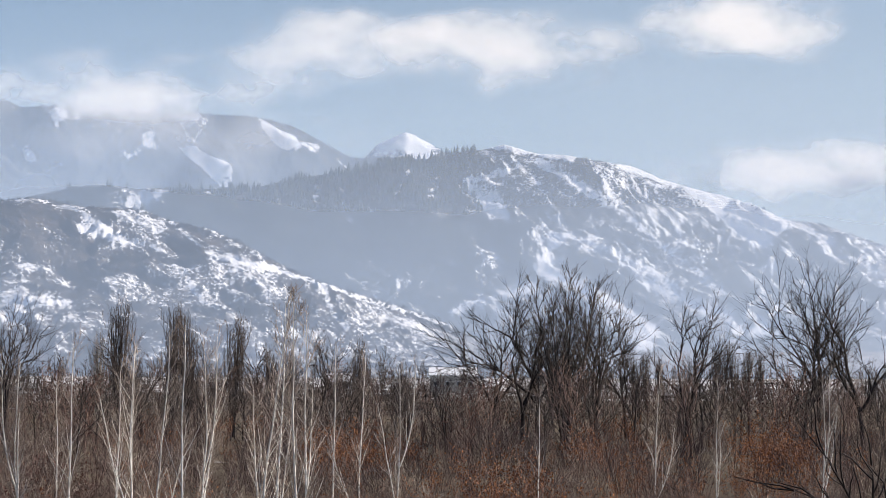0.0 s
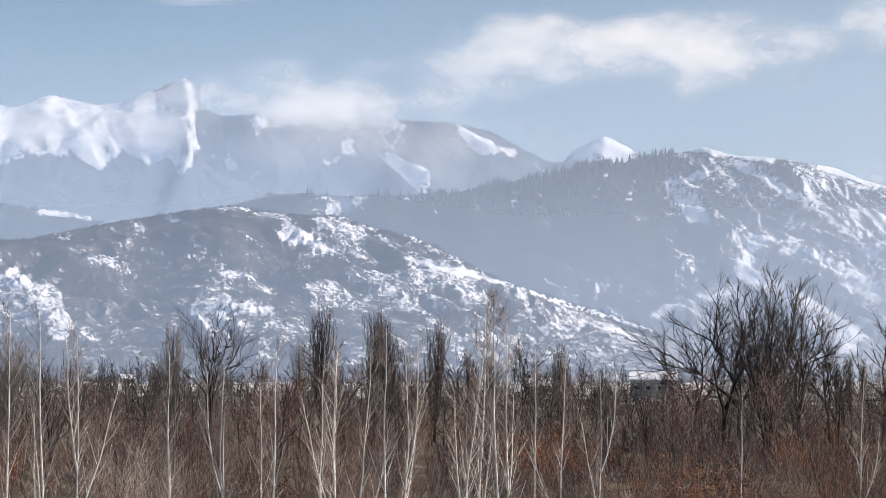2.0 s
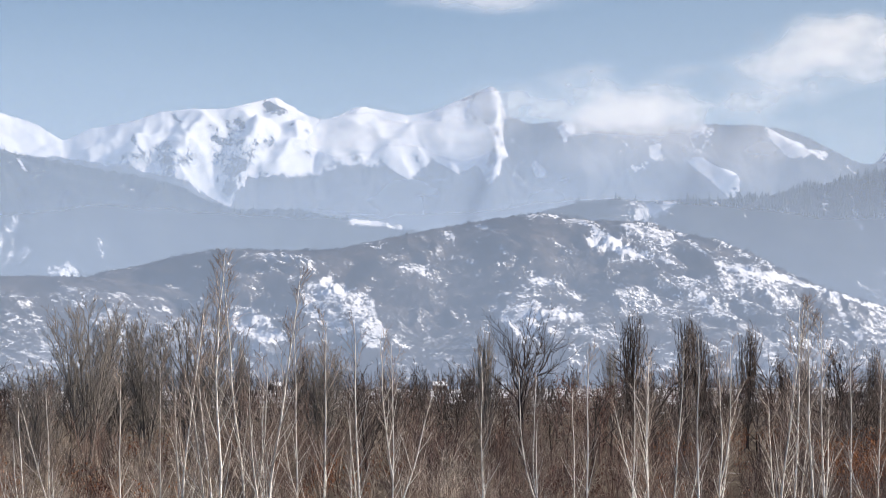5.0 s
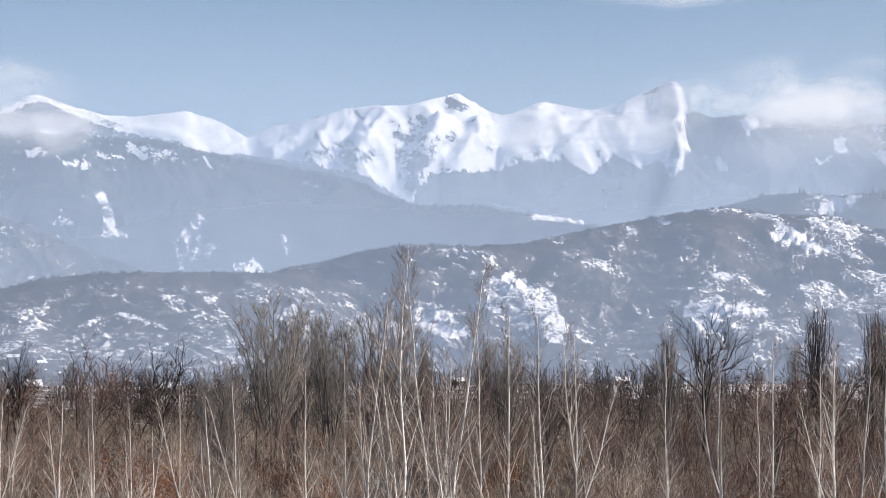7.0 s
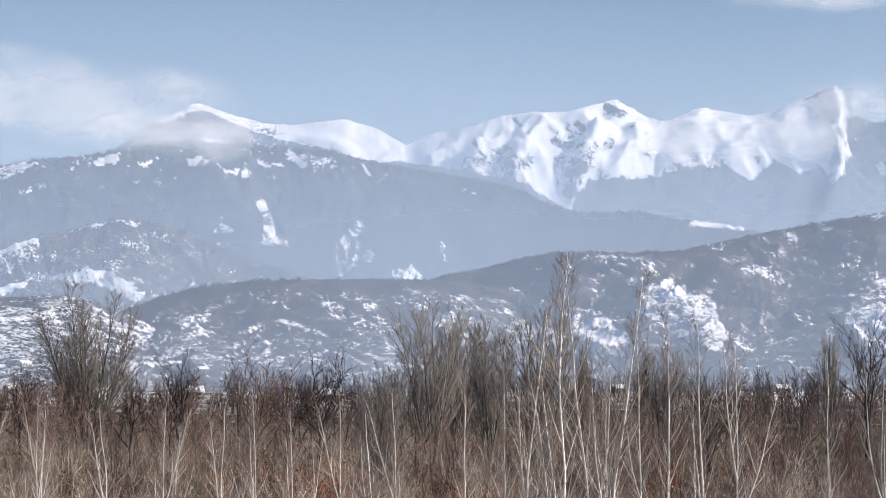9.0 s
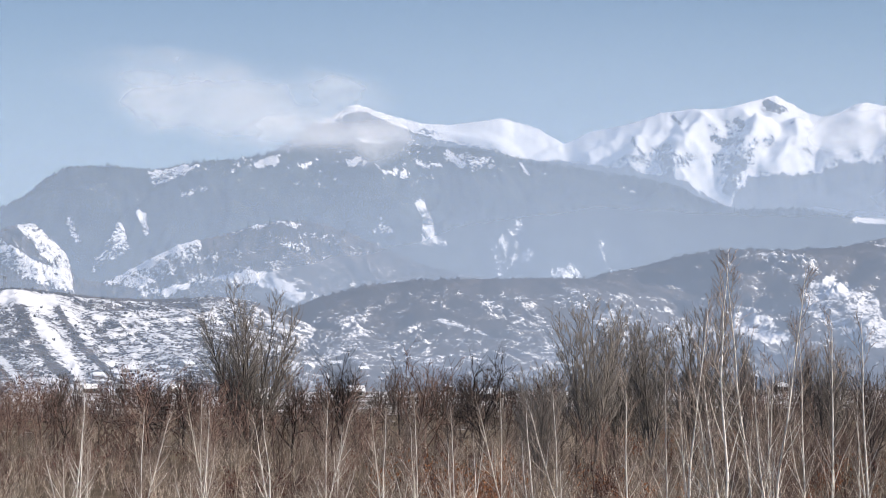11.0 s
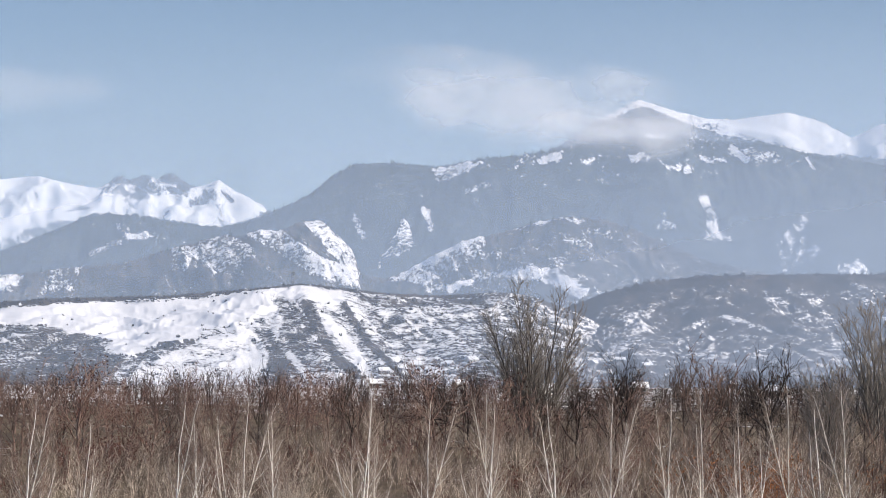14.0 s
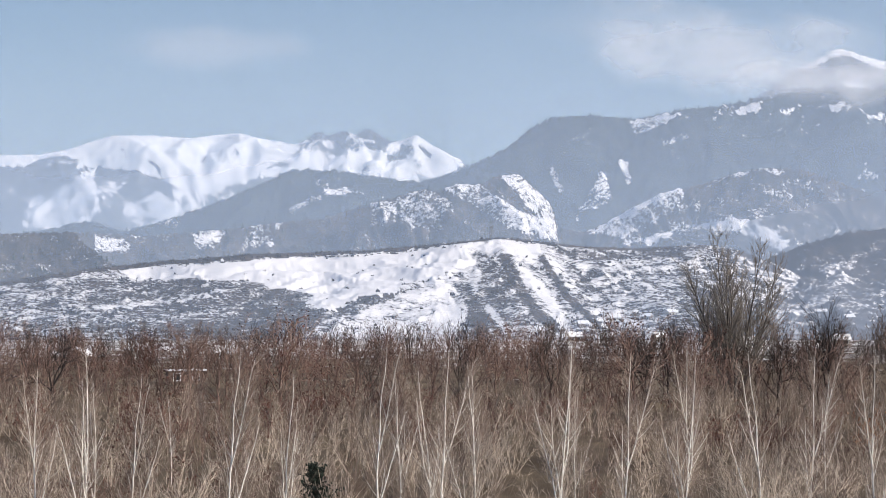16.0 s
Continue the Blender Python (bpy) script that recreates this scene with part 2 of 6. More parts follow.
# ------------------------------------------------------------------ the ground
def make_ground():
    radii = np.concatenate([[0.001], np.geomspace(4, 4900, 150)])
    bearings = np.concatenate([np.arange(-180, -16, 4.0), np.arange(-16, 54, 0.5), np.arange(54, 180.1, 4.0)])
    bearings[-1] = 180
    r, b = np.meshgrid(radii, bearings, indexing="ij")
    z = lie(r, b)
    x, y = -np.sin(np.radians(b)) * r, np.cos(np.radians(b)) * r
    me = mesh_of("ground", np.stack([x, y, z], -1).reshape(-1, 3), grid_faces(*r.shape)[:, ::-1], M_GROUND, True)
    far = step(380, 850, r)
    give(me, "snow", -0.05 + 0.15 * step(150, 260, r) + 0.42 * far + 0.25 * fractal(x / 40, y / 40, 3, 9))
    tagged(new("ground", me), "winter plain with dry grass and patches of snow", "ground", kind="structure")


make_ground()


# ------------------------------------------------------------------ hills and mountains
def inside(a, b, outline):
    """1 where the point (a, b) lies within the outline."""
    odd = np.zeros(np.shape(a), bool)
    for (x0, y0), (x1, y1) in zip(outline, outline[1:] + outline[:1]):
        if y0 != y1:
            odd ^= ((y0 > b) != (y1 > b)) & (a < (x1 - x0) * (b - y0) / (y1 - y0) + x0)
    return odd.astype(float)


def side_ribs(spurs, share, seed):
    """Smaller ribs that leave each spur downhill on both sides."""
    rnd, found = random.Random(seed * 7 + 1), []
    for line, width, height in spurs if share else ():
        for (x0, y0), (x1, y1) in zip(line, line[1:]):
            n = max(1, int(math.hypot(x1 - x0, y1 - y0) / 0.28))
            for k in range(n):
                t, side = (k + rnd.random()) / n, 1 if (k + seed) % 2 else -1
                x, y = x0 + (x1 - x0) * t, y0 + (y1 - y0) * t
                out, fall = rnd.uniform(0.25, 0.6), rnd.uniform(0.25, 0.6)
                found.append(([(x, y), (x + side * out * 0.55, y - fall * 0.35), (x + side * out, y - fall)], width * 0.42, height * share * rnd.uniform(0.6, 1.1)))
    return found


SURFACES = {}  # name: bearings, steps down the slope, places, snow


def mountain(name, label, crest, far, near, cols, rows, mat, relief, wave, base, spurs=(), patches=(), seed=0, category="mountain", bend=1.0, rough=0.02, lean=0.35, ridge_snow=0.3, sun_side=0.3, crowd=1.1, long=1.5, rock=0.0, blunt=0.22, tame=None, fields=(), ribs=0.0):
    """A mountain front: its crest line is given as bearings and rises in degrees at the distance far, its foot lies at the distance near.
    spurs: bent lines of (bearing, rise), width, height, each with side ribs; patches: the same with the gain in snow; fields: outlines with the gain in snow."""
    cb, cr = np.array(crest, float).T
    order = np.argsort(cb)
    cb, cr = cb[order], cr[order]
    bear = np.linspace(cb[0], cb[-1], cols)
    top = np.interp(bear, cb, cr)
    k = np.hanning(max(3, int(cols * blunt / (cb[-1] - cb[0])) | 1) + 2)[1:-1]
    top = np.convolve(np.pad(top, len(k) // 2, mode="edge"), k / k.sum(), "valid")
    wide = np.hanning(max(5, int(cols * 3.2 / (cb[-1] - cb[0])) | 1) + 2)[1:-1]
    calm = np.convolve(np.pad(top, len(wide) // 2, mode="edge"), wide / wide.sum(), "valid")
    jag = rough * fractal(bear * 6, bear * 0 + seed, 5, seed, 0.6)
    v = np.concatenate([np.linspace(-0.35, 0, max(6, rows // 8), endpoint=False), np.linspace(0, 1, rows) ** crowd])
    V, B = np.meshgrid(v, bear, indexing="ij")
    T = top + jag * np.exp(-np.abs(V) * 40) + (np.minimum(calm, top + 0.5) - top) * step(0.0, 0.55, V)
    crest_r = far + (far - near) * 0.10 * fractal(B / 4.0, B * 0 + 5.5, 3, seed)
    R = crest_r + (near - crest_r) * V
    foot = lie(near, B) - 2.5
    summit = EYE + crest_r * np.tan(np.radians(T))
    drop = np.where(V < 0, np.abs(V) * 1.5, np.clip(V, 0, 1) ** bend)
    Z = summit + (foot - summit) * np.clip(drop, 0, 1.2)
    rise = np.degrees(np.arctan2(Z - EYE, R))
    along, down = np.radians(B) * far, (1 - V) * (far - near)
    env = np.clip(V * 10, 0, 1) ** 0.8 * (1 - V) ** 0.5 * np.clip((summit - foot) / (0.5 * np.max(summit - foot)), 0.15, 1)
    env = np.where(V < 0, 0.3 * np.abs(V), env) * (1 if tame is None else tame(B))
    warp = 0.9 * wave * fractal(along / (wave * 1.6), down / (wave * 1.6), 3, seed + 20)
    cut = 1.05 - ridges((along + lean * down + warp) / wave, (down + warp) / (wave * long), 5, seed)
    Z = Z - relief * env * np.clip(cut, 0, 2)
    Z = Z + relief * 0.15 * env * (ridges((along + 0.8 * lean * down + warp * 0.6) / (wave * 0.30), (down - warp * 0.5) / (wave * 0.30 * long), 4, seed + 3) - 0.7)
    Z = Z + relief * 0.035 * env * (ridges((along + warp * 0.3) / (wave * 0.09), (down + warp * 0.2) / (wave * 0.09), 3, seed + 4) - 0.7)
    wob = 0.16 * fractal(along / (wave * 0.3), down / (wave * 0.3), 5, seed + 8, 0.65)
    keel = np.zeros(V.shape)
    for line, width, height in list(spurs) + side_ribs(spurs, ribs, seed):
        d = from_line(B + wob * 0.7, rise + wob * 0.3, line)
        keel = np.maximum(keel, height * np.clip(1 - d / (width * 2.6), 0, 1))
    Z = Z + keel * env
    rise = np.degrees(np.arctan2(Z - EYE, R))
    snow = base(B, rise, V) if callable(base) else np.full(V.shape, base)
    for line, width, gain in patches:
        d = from_line(B + wob * 0.8, rise + wob * 0.6, line)
        snow = snow + gain * (1 - step(0.55, 1.2, d / width))
    for outline, gain in fields:
        snow = snow + gain * inside(B + wob * 0.55, rise + wob * 0.45, outline)
    snow = snow + ridge_snow * (np.clip(1.05 - cut, 0, 1) - 0.6)
    facing = np.gradient(Z, axis=1) / np.gradient(along, axis=1)
    # Right-facing slopes whitened and left-facing ones darkened, to imitate sunlit and shaded sides.
    snow = snow + sun_side * np.clip(facing, -0.8, 0.8) * step(-0.02, 0.04, V)
    steep = np.hypot(facing, np.gradient(Z, axis=0) / np.gradient(R, axis=0))
    snow = snow - rock * step(1.1, 2.1, steep)
    X, Y = -np.sin(np.radians(B)) * R, np.cos(np.radians(B)) * R
    P = np.stack([X, Y, Z], -1)
    me = mesh_of(name, P.reshape(-1, 3), grid_faces(*V.shape)[:, ::-1], mat, True)
    give(me, "snow", snow)
    SURFACES[name] = (B, rise, V, P, snow)
    return tagged(new(name, me), label, category, kind="structure")


HILL_A = [(56, 0.4), (52, 0.9), (48.5, 1.15), (46.6, 1.43), (44.9, 1.64), (42.25, 1.85), (39.55, 1.92), (37.3, 2.12), (36.1, 2.26), (35, 2.14),
          (33.9, 2.01), (32.7, 1.96), (31, 2.04), (30.2, 1.92), (29.1, 1.5), (28.1, 1.0), (27, 0.4), (26, 0.0)]
HILL_B = [(33, 0.0), (31.8, 0.7), (30.8, 1.25), (29.5, 1.62), (28.5, 2.01), (27.4, 2.29), (26.1, 2.43), (25.4, 2.45), (24, 2.47), (22.6, 2.47), (21.3, 2.45), (19.7, 2.2), (18.3, 1.8), (16, 0.9), (14, 0.2)]
HILL_C = [(25, 1.0), (23, 2.0), (21.3, 2.58), (20.4, 2.75), (19.3, 3.03), (18.3, 3.17), (16.9, 3.13), (15.5, 3.16), (14.2, 3.44), (13.2, 3.64), (12.3, 3.79), (11.3, 3.95),
          (10.3, 4.06), (9.0, 3.86), (8.0, 3.84), (7.5, 3.79), (6.9, 3.55), (5.9, 3.35), (5.05, 3.0), (4.07, 2.47), (3.36, 2.15), (2.38, 1.82), (1.12, 1.46), (-0.26, 0.96), (-1.1, 0.6), (-2.5, 0.2)]
HILL_D = [(14.5, 2.4), (12.5, 3.2), (11.6, 3.63), (10.2, 4.13), (9.3, 4.34), (8.3, 4.41), (7.75, 4.33), (6.75, 4.38), (5.9, 4.36), (4.9, 4.37), (3.65, 4.68), (2.66, 4.8), (1.95, 4.95),
          (1.1, 5.14), (0.4, 5.16), (-0.5, 5.38), (-1.05, 5.42), (-1.5, 5.55), (-2.3, 5.32), (-3.05, 5.28), (-3.9, 5.14), (-4.75, 5.0), (-5.5, 4.67), (-6.3, 4.43), (-7.15, 4.22),
          (-8, 3.93), (-8.55, 3.65), (-9.4, 3.58), (-10.1, 3.33), (-11, 3.01), (-13, 2.5), (-17, 1.6)]
HILL_E = [(56, 2.0), (52, 2.1), (48.5, 2.26), (47.3, 2.48), (46.4, 2.69), (45.5, 2.41), (44.1, 2.81), (42.7, 3.34), (41.3, 3.98), (40.2, 3.95), (39, 3.76), (38.1, 3.66), (37.2, 3.9), (36.55, 4.18), (35.84, 4.53), (35.3, 5.0),
          (34.7, 5.28), (33.8, 5.3), (32.6, 5.21), (31.6, 5.4), (30.3, 5.53), (29.6, 5.68), (28.7, 5.82), (27.6, 5.9), (26.4, 5.86), (25, 5.78), (24.15, 5.72), (23.5, 5.5), (22.5, 5.35),
          (21.6, 5.18), (20.2, 4.95), (19.4, 4.75), (18.9, 4.45), (18, 4.16), (16.5, 4.18), (15.7, 4.0), (14.3, 3.84), (13.5, 3.63), (12, 3.3), (9, 2.9)]
HILL_G = [(56, 2.0), (52, 2.2), (48.5, 2.35), (46.5, 2.41), (45, 2.3), (43.2, 2.45), (41.8, 2.62), (40.5, 2.75), (39.4, 3.1), (38.7, 3.28), (38.0, 3.47), (37.6, 3.42), (37.2, 3.6), (36.6, 3.58), (36.15, 3.8), (35.6, 3.85),
          (35.2, 3.5), (34.8, 3.1), (34.6, 2.5), (34, 2.38), (33.6, 2.5), (32.8, 2.95), (31.96, 3.36), (31, 3.56), (30.2, 3.8), (29.46, 3.94), (28.6, 3.9), (27.9, 3.7), (26.9, 3.26), (25.9, 2.83), (24, 2.4), (22, 2.2)]
PEAKS = [(56, 4.0), (52, 4.2), (48.5, 4.29), (47.7, 4.3), (46.9, 4.44), (45.8, 4.8), (44.8, 4.81), (43.8, 4.75), (42.7, 4.89), (41.9, 4.71), (41.2, 4.6), (40.9, 4.75), (40.65, 4.95), (40.4, 4.82), (40.0, 4.96), (39.7, 4.84),
         (39.4, 5.03), (39.1, 4.85), (38.8, 4.66), (38.5, 4.7), (38.2, 4.86), (37.8, 4.6), (37, 4.18), (36.2, 3.4), (35, 3.5), (33, 4.0), (30.5, 5.2), (29.3, 5.9), (28.7, 6.35), (28.1, 6.6), (27.6, 6.88), (26.7, 6.58), (25.9, 6.38), (25.2, 6.34),
         (23.85, 6.5), (23, 6.25), (22.3, 5.83), (21.7, 6.12), (20.6, 6.34), (19.9, 6.58), (19.15, 6.67), (18.3, 6.67), (17.6, 6.84), (17, 6.98), (16.15, 6.48), (15.7, 6.41)]
PEAKS_RIGHT = [(14.9, 6.76), (13.7, 6.53), (13.15, 6.6), (12.45, 6.88), (11.85, 7.15), (11.55, 7.25), (11.35, 7.1), (11.24, 6.55), (10.6, 6.3), (9.8, 6.37), (8.65, 6.24), (7.5, 6.25), (6.4, 6.26),
               (5.8, 6.22), (4.95, 6.2), (4.4, 6.1), (3.8, 5.95), (3.1, 5.57), (2.4, 5.21), (2.0, 5.16), (1.75, 5.5), (0.95, 5.85), (0.25, 5.5), (-0.5, 5.0), (-3, 4.6), (-8, 3.0), (-16, 1.5)]

mountain("hill_west", "low white hill with a broad snowfield and scree gullies", HILL_A, 1700, 1270, 900, 74, M_NEAR, 8, 45,
         lambda b, e, v: 0.43 + 0.13 * step(38.5, 37, b) + 0.18 * step(44, 46.5, b) - 0.14 * step(33.5, 31, b) - 0.55 * step(0.022, 0.004, v) * step(30, 33, b),
         spurs=[([(36.9, 2.2), (38.2, 1.05), (40.0, 0.35), (41.2, -0.1)], 0.4, 9), ([(36.1, 2.2), (35.8, 1.2), (35.5, 0.1)], 0.6, 8), ([(33.9, 1.9), (32.5, 0.8), (31.6, 0.0)], 0.6, 7), ([(35.2, 1.9), (34.3, 0.9), (33.7, 0.0)], 0.25, 6)],
         patches=[([(36.6, 2.1), (35.2, 1.9)], 0.2, 0.3), ([(43.0, 0.95), (44.5, 0.65), (46.2, 0.5)], 0.07, 0.28), ([(42.2, 0.6), (44.8, 0.15)], 0.06, 0.25), ([(40.9, 0.5), (39.7, 0.72), (39.0, 0.82)], 0.05, -0.55), ([(38.6, 0.98), (38.0, 1.12)], 0.05, -0.4),
                  ([(37.4, 1.9), (37.8, 1.35), (39.2, 0.6), (40.6, -0.1)], 0.05, -0.3), ([(35.95, 1.8), (35.75, 1.3), (35.5, 0.8), (35.1, 0.3), (34.7, 0.0)], 0.15, -0.4), ([(35.0, 1.75), (34.75, 1.3), (34.4, 0.75), (33.9, 0.3), (33.6, 0.05)], 0.09, -0.38), ([(37.2, 1.25), (36.85, 0.75), (36.6, -0.1)], 0.2, -0.22), ([(34.3, 1.6), (33.9, 1.05), (33.3, 0.6)], 0.06, -0.2), ([(33.5, 1.55), (32.7, 0.75)], 0.07, -0.16), ([(32.9, 1.5), (32.3, 1.1), (31.9, 0.8)], 0.06, -0.2),
                  ([(35.4, 1.3), (34.8, 0.6), (34.5, 0.0)], 0.12, 0.4), ([(36.4, 0.5), (35.9, -0.1)], 0.1, 0.35), ([(34.6, 1.9), (33.2, 1.75), (31.5, 1.85)], 0.1, -0.25)],
         fields=[([(45.6, 1.42), (43.05, 1.66), (41.14, 1.79), (39.09, 1.88), (37.42, 2.06), (36.7, 2.16), (37.1, 1.66), (37.81, 1.21), (38.58, 0.89), (39.61, 0.76), (40.24, 0.44), (41.01, 0.51), (40.76, 0.83), (41.39, 0.96), (42.28, 1.15), (43.68, 1.25), (45.2, 1.22)], 0.75),
                 ([(50.0, 1.1), (46.18, 1.14), (44.68, 1.21), (43.68, 1.17), (42.28, 1.02), (41.14, 0.83), (40.88, 0.44), (40.24, 0.31), (40.88, 0.0), (41.39, -0.6), (50.0, -0.6)], -0.13),
                 ([(40.88, -0.07), (39.61, 0.51), (38.58, 0.83), (37.55, 1.28), (36.91, 1.92), (36.52, 1.27), (36.78, 0.63), (37.29, -0.5), (40.12, -0.5)], 0.26),
                 ([(37.1, 1.4), (36.26, 1.68), (35.75, 1.27), (36.01, 0.11), (36.78, -0.27), (37.04, 0.37), (37.42, 0.89)], -0.15)], seed=1, category="hill", bend=0.8)
mountain("hill_scrub", "rounded brown scrub hill flecked with snow", HILL_B, 1830, 1300, 480, 80, M_NEAR, 13, 55,
         lambda b, e, v: 0.26 + 0.09 * step(1.6, 0.6, e) - 0.3 * step(0.10, 0.02, v),
         spurs=[([(25.5, 2.4), (24.2, 1.4), (23.6, 0.2)], 0.7, 10), ([(22.3, 2.4), (20.6, 1.2), (19.8, 0.2)], 0.6, 9), ([(28, 2.0), (28, 0.6)], 0.5, 6)],
         patches=[([(24.5, 2.0), (23.4, 1.45)], 0.12, 0.28), ([(25.6, 1.45), (24.4, 1.12)], 0.07, 0.4), ([(22.5, 2.2), (20.9, 1.2)], 0.28, 0.22), ([(27.6, 1.3), (28.3, 0.6)], 0.45, 0.14), ([(26.8, 2.1), (25.6, 2.15)], 0.08, 0.2)], seed=2, category="hill", bend=0.75)
mountain("hill_long", "long foothill of dark scrub with bright snow patches", HILL_C, 2030, 1330, 1000, 112, M_NEAR, 24, 72,
         lambda b, e, v: 0.21 + 0.06 * step(9.8, 8.5, b) + 0.05 * step(6.5, 4.0, b) + 0.10 * step(1.4, 0.7, e) + (0.07 + 0.08 * step(2.2, 1.5, e)) * step(15, 18, b) + 0.04 * step(9, 11, b) * step(15, 13, b),
         spurs=[([(18.3, 3.1), (16.5, 2.2), (14.6, 0.9)], 0.5, 18), ([(10.3, 4.0), (10.8, 2.6), (10.2, 1.2)], 0.5, 8), ([(8.24, 3.75), (7.1, 3.69), (6.5, 3.28), (5.9, 2.64), (4.0, 2.23), (2.26, 1.66)], 0.35, 14), ([(9.0, 3.75), (8.2, 3.25), (6.9, 2.74)], 0.22, 10), ([(12.3, 3.7), (13.2, 2.6), (13.0, 0.8)], 0.4, -16), ([(8.85, 1.87), (7.4, 2.42), (5.3, 2.5)], 0.25, 10), ([(15.5, 3.1), (13.4, 2.6)], 0.3, 10)],
         patches=[([(10.86, 3.97), (10.13, 4.05), (9.5, 3.83), (9.0, 3.77)], 0.07, 0.42), ([(8.24, 3.73), (7.61, 3.82), (7.08, 3.69), (6.54, 3.28), (6.11, 2.85), (5.05, 2.49)], 0.06, 0.45), ([(5.05, 2.49), (3.98, 2.30), (2.4, 1.78), (-0.3, 0.95)], 0.05, 0.6), ([(6.2, 3.5), (5.2, 2.95), (4.6, 2.7)], 0.06, 0.32), ([(6.6, 2.75), (5.2, 2.6), (4.1, 2.35)], 0.1, 0.28),
                  ([(17.3, 3.05), (16.2, 2.9)], 0.12, 0.24), ([(10.5, 2.4), (9.8, 2.36)], 0.13, 0.4), ([(12.0, 3.8), (11.8, 3.75)], 0.1, 0.36), ([(12.6, 3.0), (12.0, 2.8)], 0.1, 0.24), ([(11.4, 3.2), (10.9, 2.9)], 0.09, 0.25), ([(9.9, 3.3), (9.5, 3.0)], 0.08, 0.28), ([(10.5, 1.5), (9.4, 1.5)], 0.14, 0.32), ([(9.6, 2.0), (9.3, 1.9)], 0.08, 0.3),
                  ([(6.4, 2.1), (6.1, 1.6)], 0.07, 0.3), ([(3.0, 1.9), (2.8, 1.3), (2.4, 0.9)], 0.09, 0.3), ([(3.9, 2.0), (3.2, 1.5)], 0.12, -0.2), ([(1.8, 1.35), (0.6, 0.95)], 0.1, 0.2), ([(5.1, 1.9), (4.7, 1.35)], 0.14, -0.18), ([(18.8, 2.3), (20.4, 1.9)], 0.07, 0.25), ([(19.8, 1.3), (18.6, 1.0)], 0.2, 0.2)],
         fields=[([(9.05, 3.74), (8.66, 3.57), (8.23, 3.25), (7.17, 2.9), (6.85, 2.74), (7.81, 2.84), (8.65, 3.09), (9.18, 3.24)], 0.5), ([(8.19, 3.7), (7.61, 3.77), (7.08, 3.64), (6.86, 3.17), (6.96, 2.9), (7.6, 3.16), (8.24, 3.47)], 0.26), ([(11.17, 3.63), (9.29, 3.72), (9.28, 3.24), (8.44, 2.72), (6.96, 2.74), (8.85, 1.87), (9.9, 2.28), (11.16, 2.9)], -0.09),
                 ([(8.85, 1.87), (8.22, 2.19), (7.38, 2.42), (6.32, 2.53), (5.26, 2.49), (4.19, 2.12), (4.4, 1.48), (5.89, 1.36), (7.37, 1.46), (8.42, 1.61)], 0.15), ([(6.86, 2.95), (6.22, 3.07), (5.9, 2.64), (6.53, 2.42)], -0.34), ([(11.75, 1.42), (10.73, 1.85), (9.26, 1.44), (8.63, 1.02), (10.5, 0.8), (11.75, 1.0)], 0.16),
                 ([(16.45, 2.38), (15.69, 2.45), (15.06, 2.25), (14.55, 1.93), (14.43, 1.42), (14.18, 1.04), (14.56, 0.66), (15.32, 0.92), (16.08, 1.43), (16.71, 1.62), (16.33, 1.81)], 0.36), ([(16.4, 2.3), (15.7, 2.35), (15.1, 2.1), (15.9, 1.9)], 0.2), ([(18.24, 1.56), (17.6, 1.69), (17.22, 1.43), (16.59, 0.79), (17.35, 0.86), (18.11, 1.11)], 0.32),
                 ([(12.78, 3.6), (12.44, 3.58), (12.5, 3.36), (12.8, 3.4)], 0.42), ([(13.92, 2.75), (13.16, 2.81), (13.3, 2.5), (13.92, 2.56)], 0.3), ([(14.85, 3.33), (14.25, 3.35), (14.42, 3.12)], 0.34), ([(11.8, 1.79), (11.3, 2.1), (10.35, 2.35), (10.37, 0.9), (10.81, 0.91), (11.3, 1.29)], 0.22)],
         seed=3, ridge_snow=0.15, sun_side=0.2, category="hill", bend=0.85, ribs=0.35, lean=-0.4)
